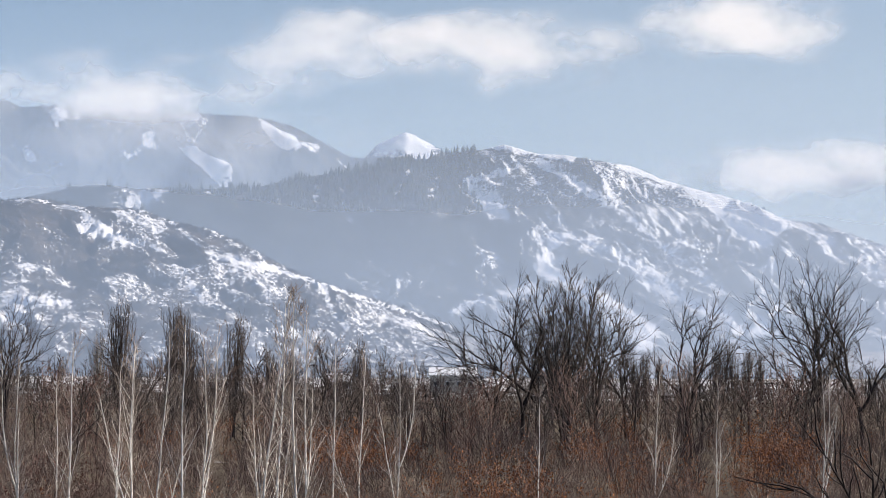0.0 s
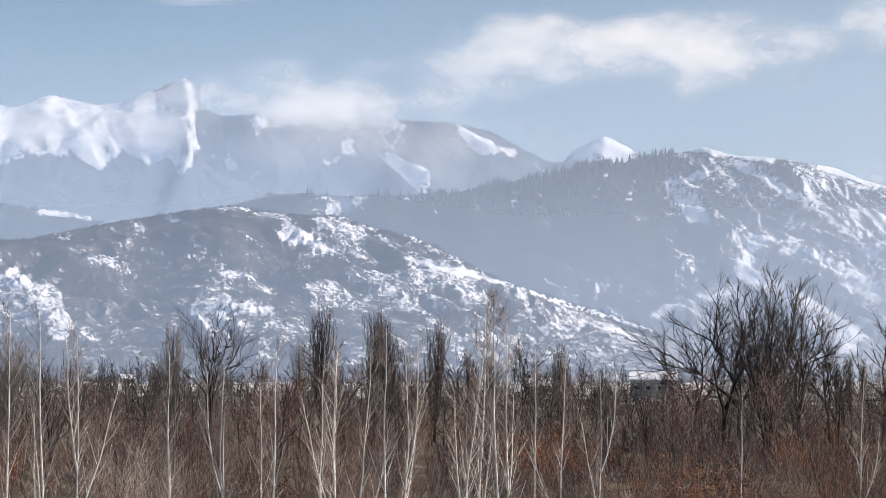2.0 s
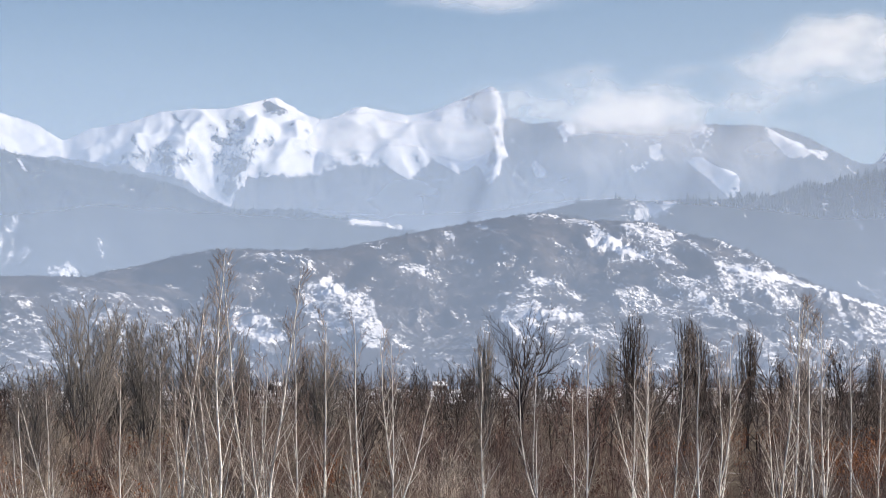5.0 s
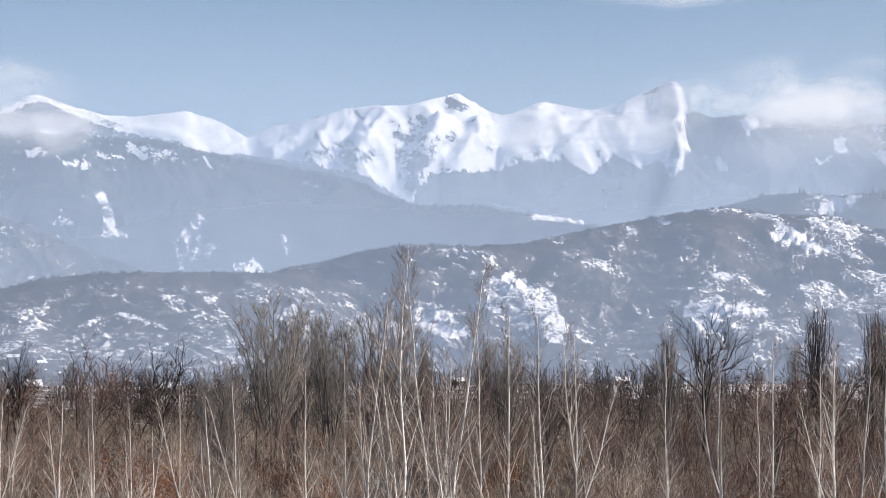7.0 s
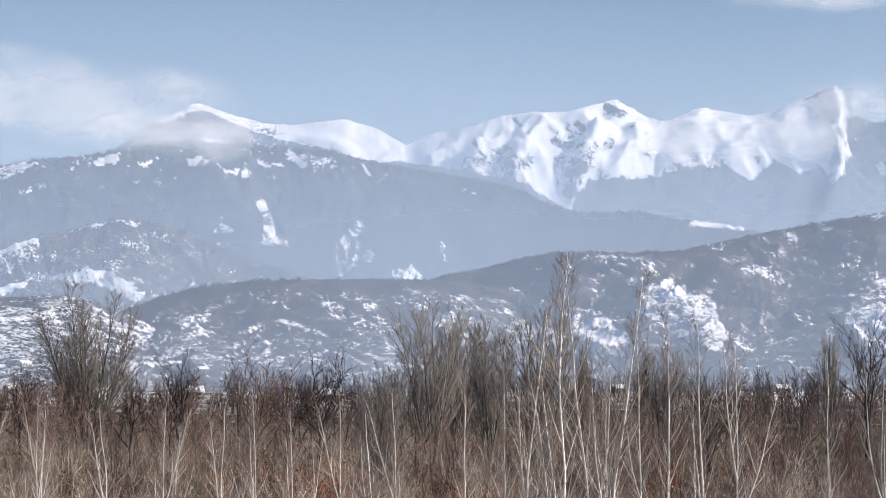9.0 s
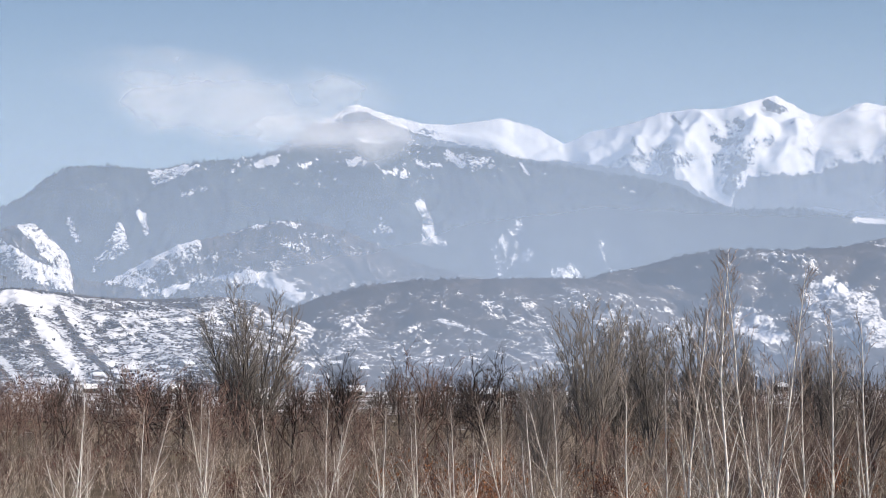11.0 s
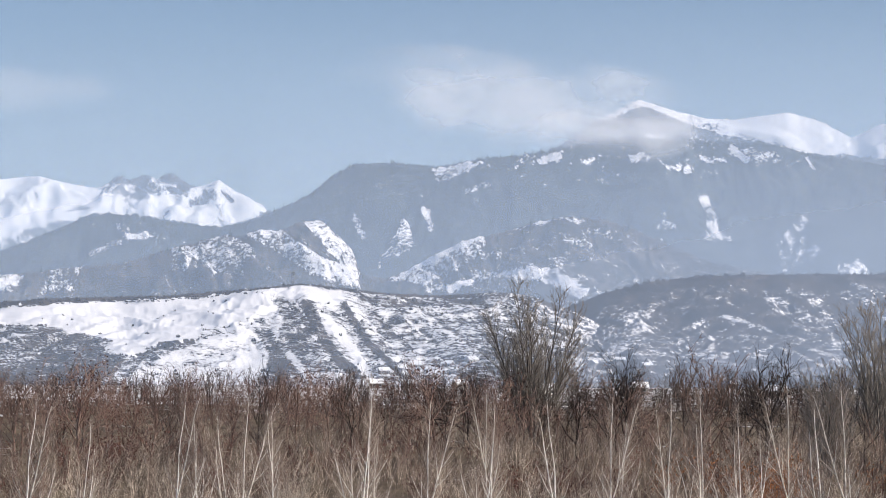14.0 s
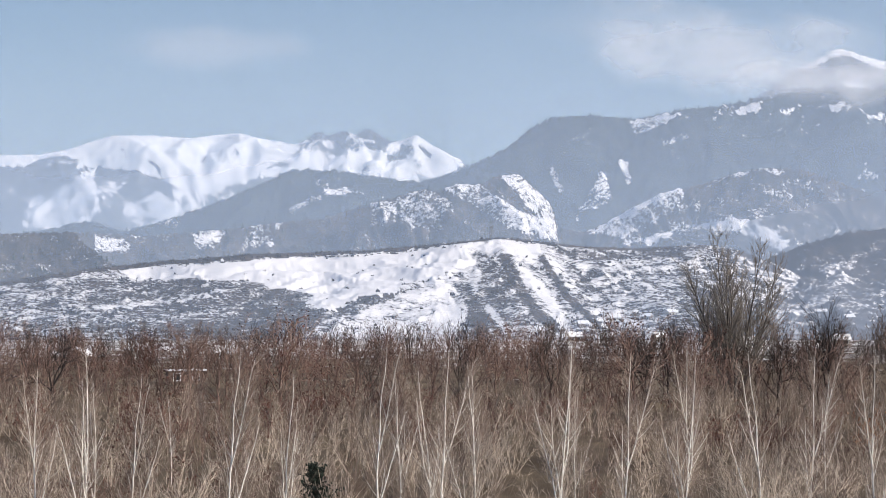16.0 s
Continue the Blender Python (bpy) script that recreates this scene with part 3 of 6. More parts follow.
mountain("mountain_wooded", "wooded mountain with spruce crest and snowy ski run", HILL_D, 2900, 2260, 1000, 128, M_WOOD, 34, 70,
         lambda b, e, v: 0.22 + 0.22 * step(-0.2, -1.2, b) - 0.36 * step(-0.6, 0.1, b) * step(2.2, 3.2, e) * step(7.0, 6.4, b) + 0.10 * step(6.6, 7.2, b),
         spurs=[([(-0.3, 4.5), (-1.06, 4.75), (-1.94, 4.99)], 0.25, 16), ([(-2.3, 5.1), (-3.12, 4.75), (-3.81, 4.26), (-4.88, 3.53), (-6.24, 2.45), (-7.5, 1.6), (-9, 0.8)], 0.4, 36), ([(-5.9, 4.5), (-7.2, 4.1), (-8.4, 3.2), (-10, 2.1), (-12, 0.8)], 0.4, 34), ([(-3.0, 3.4), (-4.1, 2.94), (-5.85, 1.97), (-7.4, 1.2), (-9, 0.7)], 0.3, 22), ([(-2.3, 3.5), (-2.1, 2.55), (-2.9, 1.9), (-4.7, 0.7), (-5.2, 0.1)], 0.35, 26), ([(-1.5, 5.4), (-2.2, 4.5), (-2.9, 3.5)], 0.3, 20),
                ([(-4.0, 5.1), (-4.3, 4.4), (-5.2, 3.6)], 0.2, 20), ([(-5.1, 4.8), (-5.7, 3.9), (-6.4, 3.1)], 0.2, 18), ([(1.1, 5.1), (0.4, 3.4), (0.9, 1.6)], 0.5, 26), ([(4.9, 4.3), (3.6, 3.0), (2.2, 1.8)], 0.5, 22), ([(-2.2, 2.0), (-0.1, 1.35)], 0.3, 16), ([(0.2, 3.6), (-0.9, 2.6), (-2.0, 2.3)], 0.3, 16), ([(-9.3, 3.5), (-10.5, 2.6), (-11.5, 1.6)], 0.35, 24)],
         patches=[([(-1.2, 5.54), (-2.34, 5.34), (-3.22, 5.2)], 0.07, 0.75), ([(-4.39, 5.02), (-5.08, 4.82), (-5.56, 4.6), (-5.95, 4.53)], 0.07, 0.6), ([(-0.47, 4.6), (-1.06, 4.75), (-1.94, 4.99)], 0.07, 0.6), ([(-2.43, 5.09), (-3.12, 4.75), (-3.81, 4.26)], 0.11, 0.5), ([(-3.81, 4.26), (-4.88, 3.53), (-5.47, 3.04), (-6.24, 2.45), (-7.01, 1.77)], 0.1, 0.3),
                  ([(-3.12, 3.31), (-4.1, 2.94), (-5.08, 2.45), (-5.85, 1.97)], 0.08, 0.42), ([(-0.19, 1.31), (-1.27, 1.71), (-2.25, 1.94)], 0.1, 0.5), ([(-2.34, 4.6), (-2.63, 4.11), (-2.98, 3.43)], 0.06, 0.3), ([(-3.9, 4.99), (-4.1, 4.41), (-4.69, 3.72)], 0.06, 0.3), ([(-5.27, 4.5), (-5.66, 3.82), (-5.95, 3.33)], 0.07, 0.32), ([(-8.6, 3.6), (-9.6, 3.2), (-10.6, 2.4)], 0.1, 0.25),
                  ([(-2.5, 4.4), (-3.4, 3.7)], 0.2, -0.2), ([(-8.9, 3.3), (-9.3, 2.7)], 0.15, -0.25), ([(2.59, 3.21), (1.95, 3.42), (1.2, 3.21)], 0.1, 0.3), ([(1.64, 4.39), (1.85, 3.85)], 0.08, 0.36), ([(0.9, 3.7), (0.5, 3.2)], 0.1, 0.32), ([(0.4, 3.0), (-0.3, 2.4)], 0.13, 0.3), ([(1.9, 2.6), (0.9, 2.0)], 0.12, 0.3), ([(0.2, 3.9), (-0.4, 3.4)], 0.12, 0.33), ([(-0.1, 2.5), (-1.2, 2.9)], 0.06, 0.3), ([(2.6, 2.2), (1.4, 1.5)], 0.14, 0.22), ([(3.2, 4.8), (3.25, 4.1)], 0.06, 0.7), ([(5.9, 4.25), (5.9, 3.7)], 0.05, 0.7), ([(2.6, 4.4), (2.4, 3.6)], 0.07, 0.62), ([(0.9, 4.9), (1.2, 4.2)], 0.08, 0.66), ([(4.2, 4.3), (4.1, 3.7)], 0.05, 0.62), ([(1.9, 3.9), (1.5, 3.3)], 0.07, 0.62), ([(5.2, 3.9), (5.0, 3.5)], 0.06, 0.6), ([(0.2, 4.7), (0.4, 4.2)], 0.06, 0.62)],
         fields=[([(-5.95, 4.52), (-6.82, 3.8), (-7.5, 3.18), (-8.12, 2.92), (-8.6, 3.63), (-7.5, 4.25), (-6.63, 4.5)], 0.55), ([(-0.52, 4.55), (-1.06, 4.6), (-1.41, 4.26), (-1.75, 3.6), (-1.16, 3.74), (-0.77, 4.21)], 0.5),
                 ([(-2.68, 3.35), (-3.11, 3.33), (-2.91, 2.99), (-2.59, 2.64), (-3.05, 2.25), (-3.91, 1.83), (-4.69, 1.43), (-5.47, 0.89), (-5.08, 0.11), (-4.3, 0.89), (-3.52, 1.67), (-2.44, 2.23), (-2.2, 2.49), (-2.54, 2.82)], 0.85),
                 ([(-4.3, 2.65), (-5.27, 2.45), (-6.05, 1.92), (-7.01, 1.53), (-7.97, 1.29), (-8.55, 0.81), (-7.59, 0.71), (-6.43, 1.28), (-5.47, 1.77), (-4.69, 2.26)], 0.3), ([(-6.05, 3.62), (-6.63, 3.43), (-7.98, 1.77), (-7.59, 1.48), (-6.82, 2.26), (-6.05, 3.23)], -0.3), ([(-3.22, 2.99), (-4.3, 2.5), (-5.08, 1.96), (-5.47, 1.28), (-4.69, 1.67), (-3.62, 2.25), (-3.03, 2.64)], -0.26),
                 ([(-3.22, 5.24), (-3.61, 5.19), (-4.1, 4.26), (-3.81, 4.41), (-3.42, 4.8)], -0.38), ([(0.8, 3.12), (-2.3, 3.2), (-2.4, 2.6), (-1.56, 1.95), (0.79, 1.65)], -0.16), ([(8.14, 4.0), (7.61, 4.25), (6.87, 4.35), (7.18, 3.91), (7.92, 3.84)], 0.5), ([(5.06, 3.61), (4.63, 3.62), (4.4, 3.1), (4.84, 3.4)], 0.5)],
         seed=4, bend=0.85, sun_side=0.34, ridge_snow=0.12, ribs=0.25, lean=-0.75, long=2.4)
mountain("ridge_rocky", "snow-dusted rocky spurs below the forest", HILL_G, 3130, 2850, 900, 84, M_SPUR, 45, 85,
         lambda b, e, v: 0.12 + 0.10 * step(33.5, 31, b) * step(26, 28, b),
         spurs=[([(38.0, 3.45), (37.3, 2.8), (36.6, 2.3)], 0.25, 24), ([(37.2, 3.6), (36.4, 3.1), (35.6, 2.7)], 0.25, 24), ([(35.6, 3.85), (35.0, 3.1), (34.8, 2.4)], 0.25, 24), ([(29.5, 3.95), (31.0, 3.75), (32.0, 3.3), (33.8, 2.4)], 0.25, 24), ([(39.4, 3.1), (39.8, 2.2)], 0.3, 14), ([(32.4, 2.14), (30.2, 2.66), (28.9, 2.1)], 0.22, 16), ([(42.3, 2.7), (41.9, 2.0)], 0.25, 14)],
         patches=[([(33.81, 2.4), (32.91, 2.85), (32.01, 3.35), (30.99, 3.77)], 0.09, 0.5), ([(30.99, 3.77), (29.97, 3.83), (29.46, 3.95), (28.95, 3.78)], 0.07, 0.3), ([(32.4, 2.14), (31.38, 2.46), (30.23, 2.66)], 0.1, 0.36), ([(31.9, 2.8), (30.6, 3.2)], 0.12, 0.22), ([(33.0, 2.1), (31.8, 2.3)], 0.1, 0.3), ([(29.3, 3.4), (28.8, 3.2)], 0.1, 0.15)],
         fields=[([(38.58, 3.46), (37.94, 3.5), (37.29, 3.21), (37.55, 2.43), (38.32, 2.56), (38.84, 2.95)], 0.42), ([(37.6, 3.5), (36.78, 3.7), (36.0, 3.21), (35.62, 2.95), (34.6, 2.56), (34.7, 2.17), (36.0, 2.56), (36.78, 3.08)], 0.5), ([(36.2, 3.95), (35.5, 3.9), (34.8, 3.33), (34.6, 2.6), (35.0, 2.6), (35.62, 3.34)], 0.45), ([(39.35, 3.14), (38.71, 3.21), (38.97, 2.5), (39.35, 2.56)], 0.36),
                 ([(43.81, 2.36), (42.92, 2.55), (43.18, 2.04), (43.68, 1.91)], 0.42), ([(42.29, 2.62), (41.53, 2.75), (41.78, 2.04), (42.42, 2.04)], 0.4), ([(46.19, 2.3), (45.44, 2.2), (45.12, 1.91), (46.18, 1.9)], 0.5), ([(33.81, 2.4), (32.91, 2.91), (32.14, 3.35), (31.5, 3.48), (31.37, 3.22), (32.27, 2.59), (33.04, 2.21)], 0.46), ([(30.23, 2.66), (29.72, 2.66), (28.84, 2.12), (29.09, 1.87), (29.72, 2.19), (30.23, 2.39)], 0.5), ([(30.99, 2.52), (30.36, 2.66), (30.23, 2.39), (30.87, 2.26)], 0.45)],
         seed=5, sun_side=0.16, ridge_snow=0.2, ribs=0.5, rough=0.06, blunt=0.07, lean=-0.5, long=2.0)
mountain("mountain_forest", "forested mountain front with rock outcrops under snow", HILL_E, 3830, 3330, 900, 84, M_FAR, 48, 150,
         lambda b, e, v: -0.02 + 0.15 * step(4.7, 5.4, e) * step(21, 25, b) * step(35, 32, b),
         spurs=[([(27.5, 5.8), (26.5, 4.0), (26.0, 2.6)], 0.5, 30), ([(31.6, 5.3), (30.2, 4.0), (29.8, 2.6)], 0.5, 30), ([(24, 5.6), (23.5, 4.0), (22.8, 2.8)], 0.5, 28), ([(34.7, 5.2), (36.0, 3.8)], 0.4, 24), ([(20.5, 4.9), (18.3, 3.6)], 0.5, 20)],
         patches=[([(27.8, 5.42), (27.3, 5.38)], 0.07, 0.6), ([(26.8, 5.15), (26.3, 5.12)], 0.07, 0.6), ([(26.0, 5.38), (25.4, 5.3)], 0.06, 0.6), ([(25.2, 5.6), (24.9, 5.3)], 0.08, 0.6), ([(23.4, 5.38), (23.3, 5.15)], 0.06, 0.6), ([(21.0, 4.75), (20.5, 4.6)], 0.03, 0.6), ([(27.0, 3.4), (27.2, 2.9)], 0.06, 0.4), ([(29.2, 4.9), (28.8, 4.75)], 0.05, 0.5), ([(21.42, 3.36), (21.35, 3.0)], 0.10, 0.55), ([(30.6, 5.4), (30.62, 5.15)], 0.06, 0.5), ([(27.74, 5.4), (27.42, 5.5)], 0.06, 0.55), ([(28.5, 5.2), (28.1, 5.0)], 0.05, 0.4), ([(41.4, 3.0), (40.6, 3.25)], 0.1, 0.5), ([(40.4, 3.4), (40.0, 3.45)], 0.12, 0.5), ([(44.9, 2.8), (44.2, 2.6)], 0.14, 0.5), ([(15.1, 3.88), (14.6, 3.84), (13.9, 3.75)], 0.09, 1.0),
                  ([(25.2, 5.5), (24.2, 5.4)], 0.16, 0.35), ([(17.1, 2.95), (16.6, 2.85)], 0.16, 0.55), ([(40.6, 3.6), (39.0, 3.2)], 0.14, 0.25), ([(32.95, 4.1), (32.87, 3.65)], 0.09, 0.6), ([(34.8, 3.95), (34.55, 3.45)], 0.12, 0.6), ([(28.6, 4.9), (28.3, 4.7)], 0.07, 0.4), ([(27.3, 4.6), (27.2, 4.5)], 0.05, 0.5)],
         fields=[([(32.84, 5.16), (31.49, 5.37), (31.75, 5.14), (32.65, 4.76)], 0.6), ([(32.01, 4.69), (31.24, 4.88), (31.37, 4.69), (31.94, 4.5)], 0.6), ([(30.15, 5.38), (29.45, 5.66), (29.58, 5.37), (30.09, 5.25)], 0.75), ([(29.45, 5.31), (28.56, 5.49), (28.82, 5.3)], 0.6), ([(26.1, 4.45), (25.8, 4.45), (25.65, 3.9), (25.3, 3.35), (25.95, 3.32), (25.9, 3.9)], 0.50), ([(27.05, 4.08), (26.9, 4.08), (26.55, 3.55), (27.15, 3.6)], 0.50), ([(23.6, 3.95), (23.4, 3.95), (23.2, 3.4), (23.0, 2.95), (23.6, 2.75), (24.0, 2.5), (24.2, 3.25)], 0.50), ([(22.2, 2.9), (21.9, 2.55), (21.95, 2.45), (22.65, 2.45), (22.6, 2.6)], 0.58), ([(33.5, 3.95), (33.3, 3.6), (33.15, 3.2), (34.25, 2.55), (34.15, 2.9), (33.75, 3.5)], 0.52)],
         seed=6, sun_side=0.16, ridge_snow=0.14, rough=0.09, ribs=0.35)
mountain("peaks_snowy", "high white snow peaks with shaded ridges and wooded flanks", PEAKS + PEAKS_RIGHT, 4660, 4030, 1400, 104, M_PEAK, 38, 165,
         # Right of the spire, extra snow stands in for the strong haze there.
         lambda b, e, v: -0.05 + 0.30 * step(41.0, 42.5, b) + 0.3 * step(2.2, 1.7, b) + 0.25 * step(11.5, 11.0, b) - 0.15 * step(10.2, 9.2, b),
         spurs=[([(19.06, 6.66), (18.86, 6.24), (19.35, 5.37), (19.6, 4.8)], 0.32, 62), ([(20.11, 6.52), (20.31, 6.14), (20.6, 5.18)], 0.3, 55), ([(21.65, 6.23), (22.3, 5.8), (22.9, 5.5)], 0.25, 40), ([(20.88, 6.2), (21.0, 5.9), (21.65, 5.42)], 0.22, 40), ([(18.0, 6.6), (17.4, 5.95), (17.9, 5.3)], 0.3, 55), ([(17.0, 6.98), (16.3, 6.4), (16.5, 5.6), (17.0, 5.1)], 0.3, 55),
                ([(14.8, 6.8), (15.36, 6.4), (14.98, 5.94)], 0.28, 50), ([(13.65, 6.55), (14.69, 5.94), (15.6, 5.4)], 0.25, 48), ([(12.9, 6.6), (13.6, 5.9), (14.3, 5.3)], 0.26, 46), ([(11.6, 7.2), (11.3, 6.6), (11.63, 6.0), (11.35, 5.24), (11.54, 4.76)], 0.17, 42),
                ([(27.5, 6.8), (26.5, 6.45), (25.6, 6.1), (24.3, 5.8), (23.7, 5.5)], 0.2, 90), ([(23.9, 6.45), (23.2, 6.0)], 0.3, 60), ([(45.7, 4.82), (45.08, 4.32), (44.44, 3.69), (44.2, 3.0)], 0.3, 50), ([(47.2, 4.4), (47.0, 3.7), (46.2, 3.1)], 0.3, 45), ([(43.95, 4.65), (44.19, 4.07), (43.69, 3.44)], 0.25, 40), ([(42.55, 4.91), (42.04, 4.22), (41.15, 4.03)], 0.3, 50), ([(42.43, 4.86), (42.8, 4.21), (43.18, 3.57)], 0.28, 45), ([(40.6, 4.9), (40.9, 4.3)], 0.2, 36), ([(39.9, 4.9), (39.6, 4.4), (40.0, 4.0)], 0.2, 36), ([(39.3, 4.95), (38.9, 4.5), (39.2, 4.0)], 0.22, 40), ([(38.15, 4.8), (38.3, 4.25), (38.7, 3.8)], 0.2, 45), ([(38.15, 4.8), (37.5, 4.3)], 0.15, 30),
                ([(4.6, 6.1), (4.1, 5.4), (3.2, 4.9)], 0.3, 45), ([(8, 6.2), (6.5, 5.3), (5.4, 4.6)], 0.35, 50), ([(9.8, 6.3), (9.3, 5.4)], 0.3, 40), ([(6.3, 6.2), (6.0, 5.4)], 0.3, 40), ([(0.9, 5.8), (1.5, 5.2)], 0.3, 50), ([(0.9, 5.8), (0.2, 5.2)], 0.3, 45)],
         patches=[([(17.2, 6.75), (16.8, 6.6)], 0.12, -0.6), ([(18.0, 6.4), (17.9, 6.3)], 0.1, -0.6), ([(19.6, 6.5), (19.4, 6.3)], 0.07, -0.5), ([(20.6, 6.0), (20.5, 5.7)], 0.06, -0.5), ([(19.9, 5.7), (19.3, 5.3)], 0.2, -0.36), ([(20.6, 5.5), (19.8, 5.3)], 0.2, -0.32), ([(18.7, 5.5), (17.9, 5.2), (18.2, 4.7)], 0.25, -0.32), ([(18.6, 5.9), (17.6, 5.85)], 0.1, -0.3), ([(14.3, 5.3), (13.8, 5.1)], 0.15, -0.3), ([(11.6, 6.6), (11.5, 5.4)], 0.12, -0.3), ([(26.3, 6.4), (25.3, 6.0), (24.6, 5.85)], 0.1, -0.35), ([(18.9, 4.75), (18.2, 4.25)], 0.14, 0.4), ([(40.6, 4.85), (40.0, 4.85), (40.1, 4.6)], 0.14, -0.9), ([(39.5, 4.95), (39.0, 4.8), (39.1, 4.6)], 0.14, -0.9), ([(38.8, 4.2), (38.5, 4.5)], 0.1, -0.6), ([(38.0, 4.5), (37.8, 4.3)], 0.06, -0.6), ([(42.0, 4.0), (41.3, 4.1)], 0.06, -0.6), ([(44.9, 4.2), (44.6, 3.95)], 0.06, -0.6), ([(45.6, 4.65), (45.45, 4.2), (45.7, 3.7)], 0.035, -0.6), ([(46.6, 4.45), (46.5, 4.0), (46.9, 3.6)], 0.04, -0.6), ([(44.5, 4.7), (44.75, 4.3), (44.5, 3.6)], 0.03, -0.55), ([(43.5, 4.7), (43.4, 4.3), (43.8, 3.9)], 0.04, -0.55), ([(42.9, 4.8), (42.6, 4.35), (42.75, 3.9)], 0.03, -0.6), ([(42.2, 4.7), (41.8, 4.35)], 0.05, -0.5), ([(47.6, 4.25), (47.4, 3.8)], 0.04, -0.5), ([(44.7, 3.2), (44.2, 2.6)], 0.3, 0.3), ([(45.6, 3.6), (46.6, 3.2)], 0.2, 0.3), ([(43.2, 3.4), (42.6, 3.2)], 0.15, 0.35),
                  ([(4.65, 6.05), (4.1, 5.45), (3.3, 5.45)], 0.12, 0.5), ([(7.5, 5.75), (7.2, 5.4)], 0.15, 0.55), ([(9.25, 6.25), (9.25, 6.1)], 0.05, 0.7), ([(10.5, 5.3), (10.3, 5.0)], 0.12, 0.55), ([(6.0, 6.1), (6.3, 5.4)], 0.05, 0.5), ([(8.5, 6.0), (8.2, 5.8)], 0.06, 0.5), ([(5.4, 5.9), (5.2, 5.6)], 0.06, 0.5), ([(14.3, 5.46), (13.6, 4.97)], 0.1, 0.4), ([(2.6, 5.1), (2.3, 4.9)], 0.1, 0.4), ([(1.8, 5.45), (0.9, 5.75), (0.5, 5.5)], 0.25, 0.5), ([(27.3, 5.9), (26.5, 5.75)], 0.1, 0.35), ([(26.0, 5.8), (25.2, 5.6)], 0.08, 0.35)],
         fields=[([(29.3, 6.9), (28.5, 6.3), (27.5, 6.72), (26.5, 6.32), (25.6, 6.0), (24.3, 5.72), (23.7, 5.45), (22.9, 5.45), (21.6, 5.3), (20.6, 5.15), (19.35, 4.9), (18.2, 4.2), (17.7, 4.85), (17.0, 5.0), (16.0, 5.0), (15.2, 5.25), (14.5, 5.25), (13.6, 4.95), (13.1, 5.45), (12.4, 5.05), (11.9, 5.3), (11.7, 4.76), (11.35, 4.95), (11.2, 5.6), (11.25, 6.4), (11.0, 7.6), (29.3, 8.0)], 1.0), ([(41.2, 4.5), (40.7, 5.0), (39.9, 5.0), (39.3, 5.1), (38.7, 4.75), (38.9, 4.4), (39.5, 4.55), (40.0, 4.3)], -0.3), ([(50, 3.95), (46.2, 4.05), (44.95, 3.88), (43.69, 3.31), (42.93, 3.57), (42.04, 3.8), (40.64, 3.7), (38.32, 3.5), (37.29, 3.9), (36.5, 4.2), (37.0, 5.4), (50, 5.4)], 0.92), ([(28.2, 6.5), (26.6, 6.2), (25.2, 5.9), (24.3, 5.55), (25.5, 5.3), (28.2, 5.5)], 0.42), ([(47.83, 3.18), (46.93, 3.6), (46.31, 4.17), (46.1, 2.97), (46.51, 2.48), (48.03, 2.48)], 0.5), ([(45.54, 2.98), (44.7, 3.47), (44.0, 2.98), (44.56, 2.27), (45.4, 2.7)], 0.4), ([(44.28, 3.4), (42.73, 3.97), (43.29, 3.27), (44.0, 2.7)], 0.35), ([(48.52, 3.87), (47.35, 4.3), (46.59, 4.24), (46.9, 3.7), (48.0, 3.3)], -0.75),
                 ([(9.9, 6.19), (9.59, 6.4), (9.45, 6.25), (9.69, 5.8)], 0.8), ([(6.67, 5.4), (6.35, 5.41), (5.39, 4.99), (5.23, 4.5), (5.6, 4.4), (6.13, 4.88), (6.46, 5.14)], 0.9), ([(4.65, 6.12), (4.22, 5.9), (3.79, 5.73), (3.6, 5.4), (4.11, 5.38), (4.43, 5.7)], 0.8), ([(6.89, 6.3), (6.2, 6.3), (6.09, 6.1), (6.36, 5.83), (6.2, 5.67), (6.46, 5.4), (6.6, 5.9)], 0.5), ([(8.2, 5.14), (7.52, 5.39), (7.58, 5.65), (7.21, 5.76), (7.31, 5.44), (7.94, 5.06)], 0.7), ([(1.9, 5.15), (1.54, 5.46), (0.79, 5.9), (0.3, 5.6), (0.3, 5.1)], 0.5)],
         seed=7, bend=0.9, sun_side=0.14, ridge_snow=0.1, rough=0.045, crowd=1.7, long=1.0, rock=0.4, lean=0.1, blunt=0.05, tame=lambda b: 1 - 0.75 * step(22.4, 23.4, b) * step(31, 29, b), ribs=0.4)


# ------------------------------------------------------------------ haze sheets and clouds
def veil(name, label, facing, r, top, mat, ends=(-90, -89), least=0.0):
    """A straight upright sheet whose colour stands in for haze, square to the bearing facing, r away there and as high
    as top; it thickens from the share least at the first bearing of ends to all at the second.
    """
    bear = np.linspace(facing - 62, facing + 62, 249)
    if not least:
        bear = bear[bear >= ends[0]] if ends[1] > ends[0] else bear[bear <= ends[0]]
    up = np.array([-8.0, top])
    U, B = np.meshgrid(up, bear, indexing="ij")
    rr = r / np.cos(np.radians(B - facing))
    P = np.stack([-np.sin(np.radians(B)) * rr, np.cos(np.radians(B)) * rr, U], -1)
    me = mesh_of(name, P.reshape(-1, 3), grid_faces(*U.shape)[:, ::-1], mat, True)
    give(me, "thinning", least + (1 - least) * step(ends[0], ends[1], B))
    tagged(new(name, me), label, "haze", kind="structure")


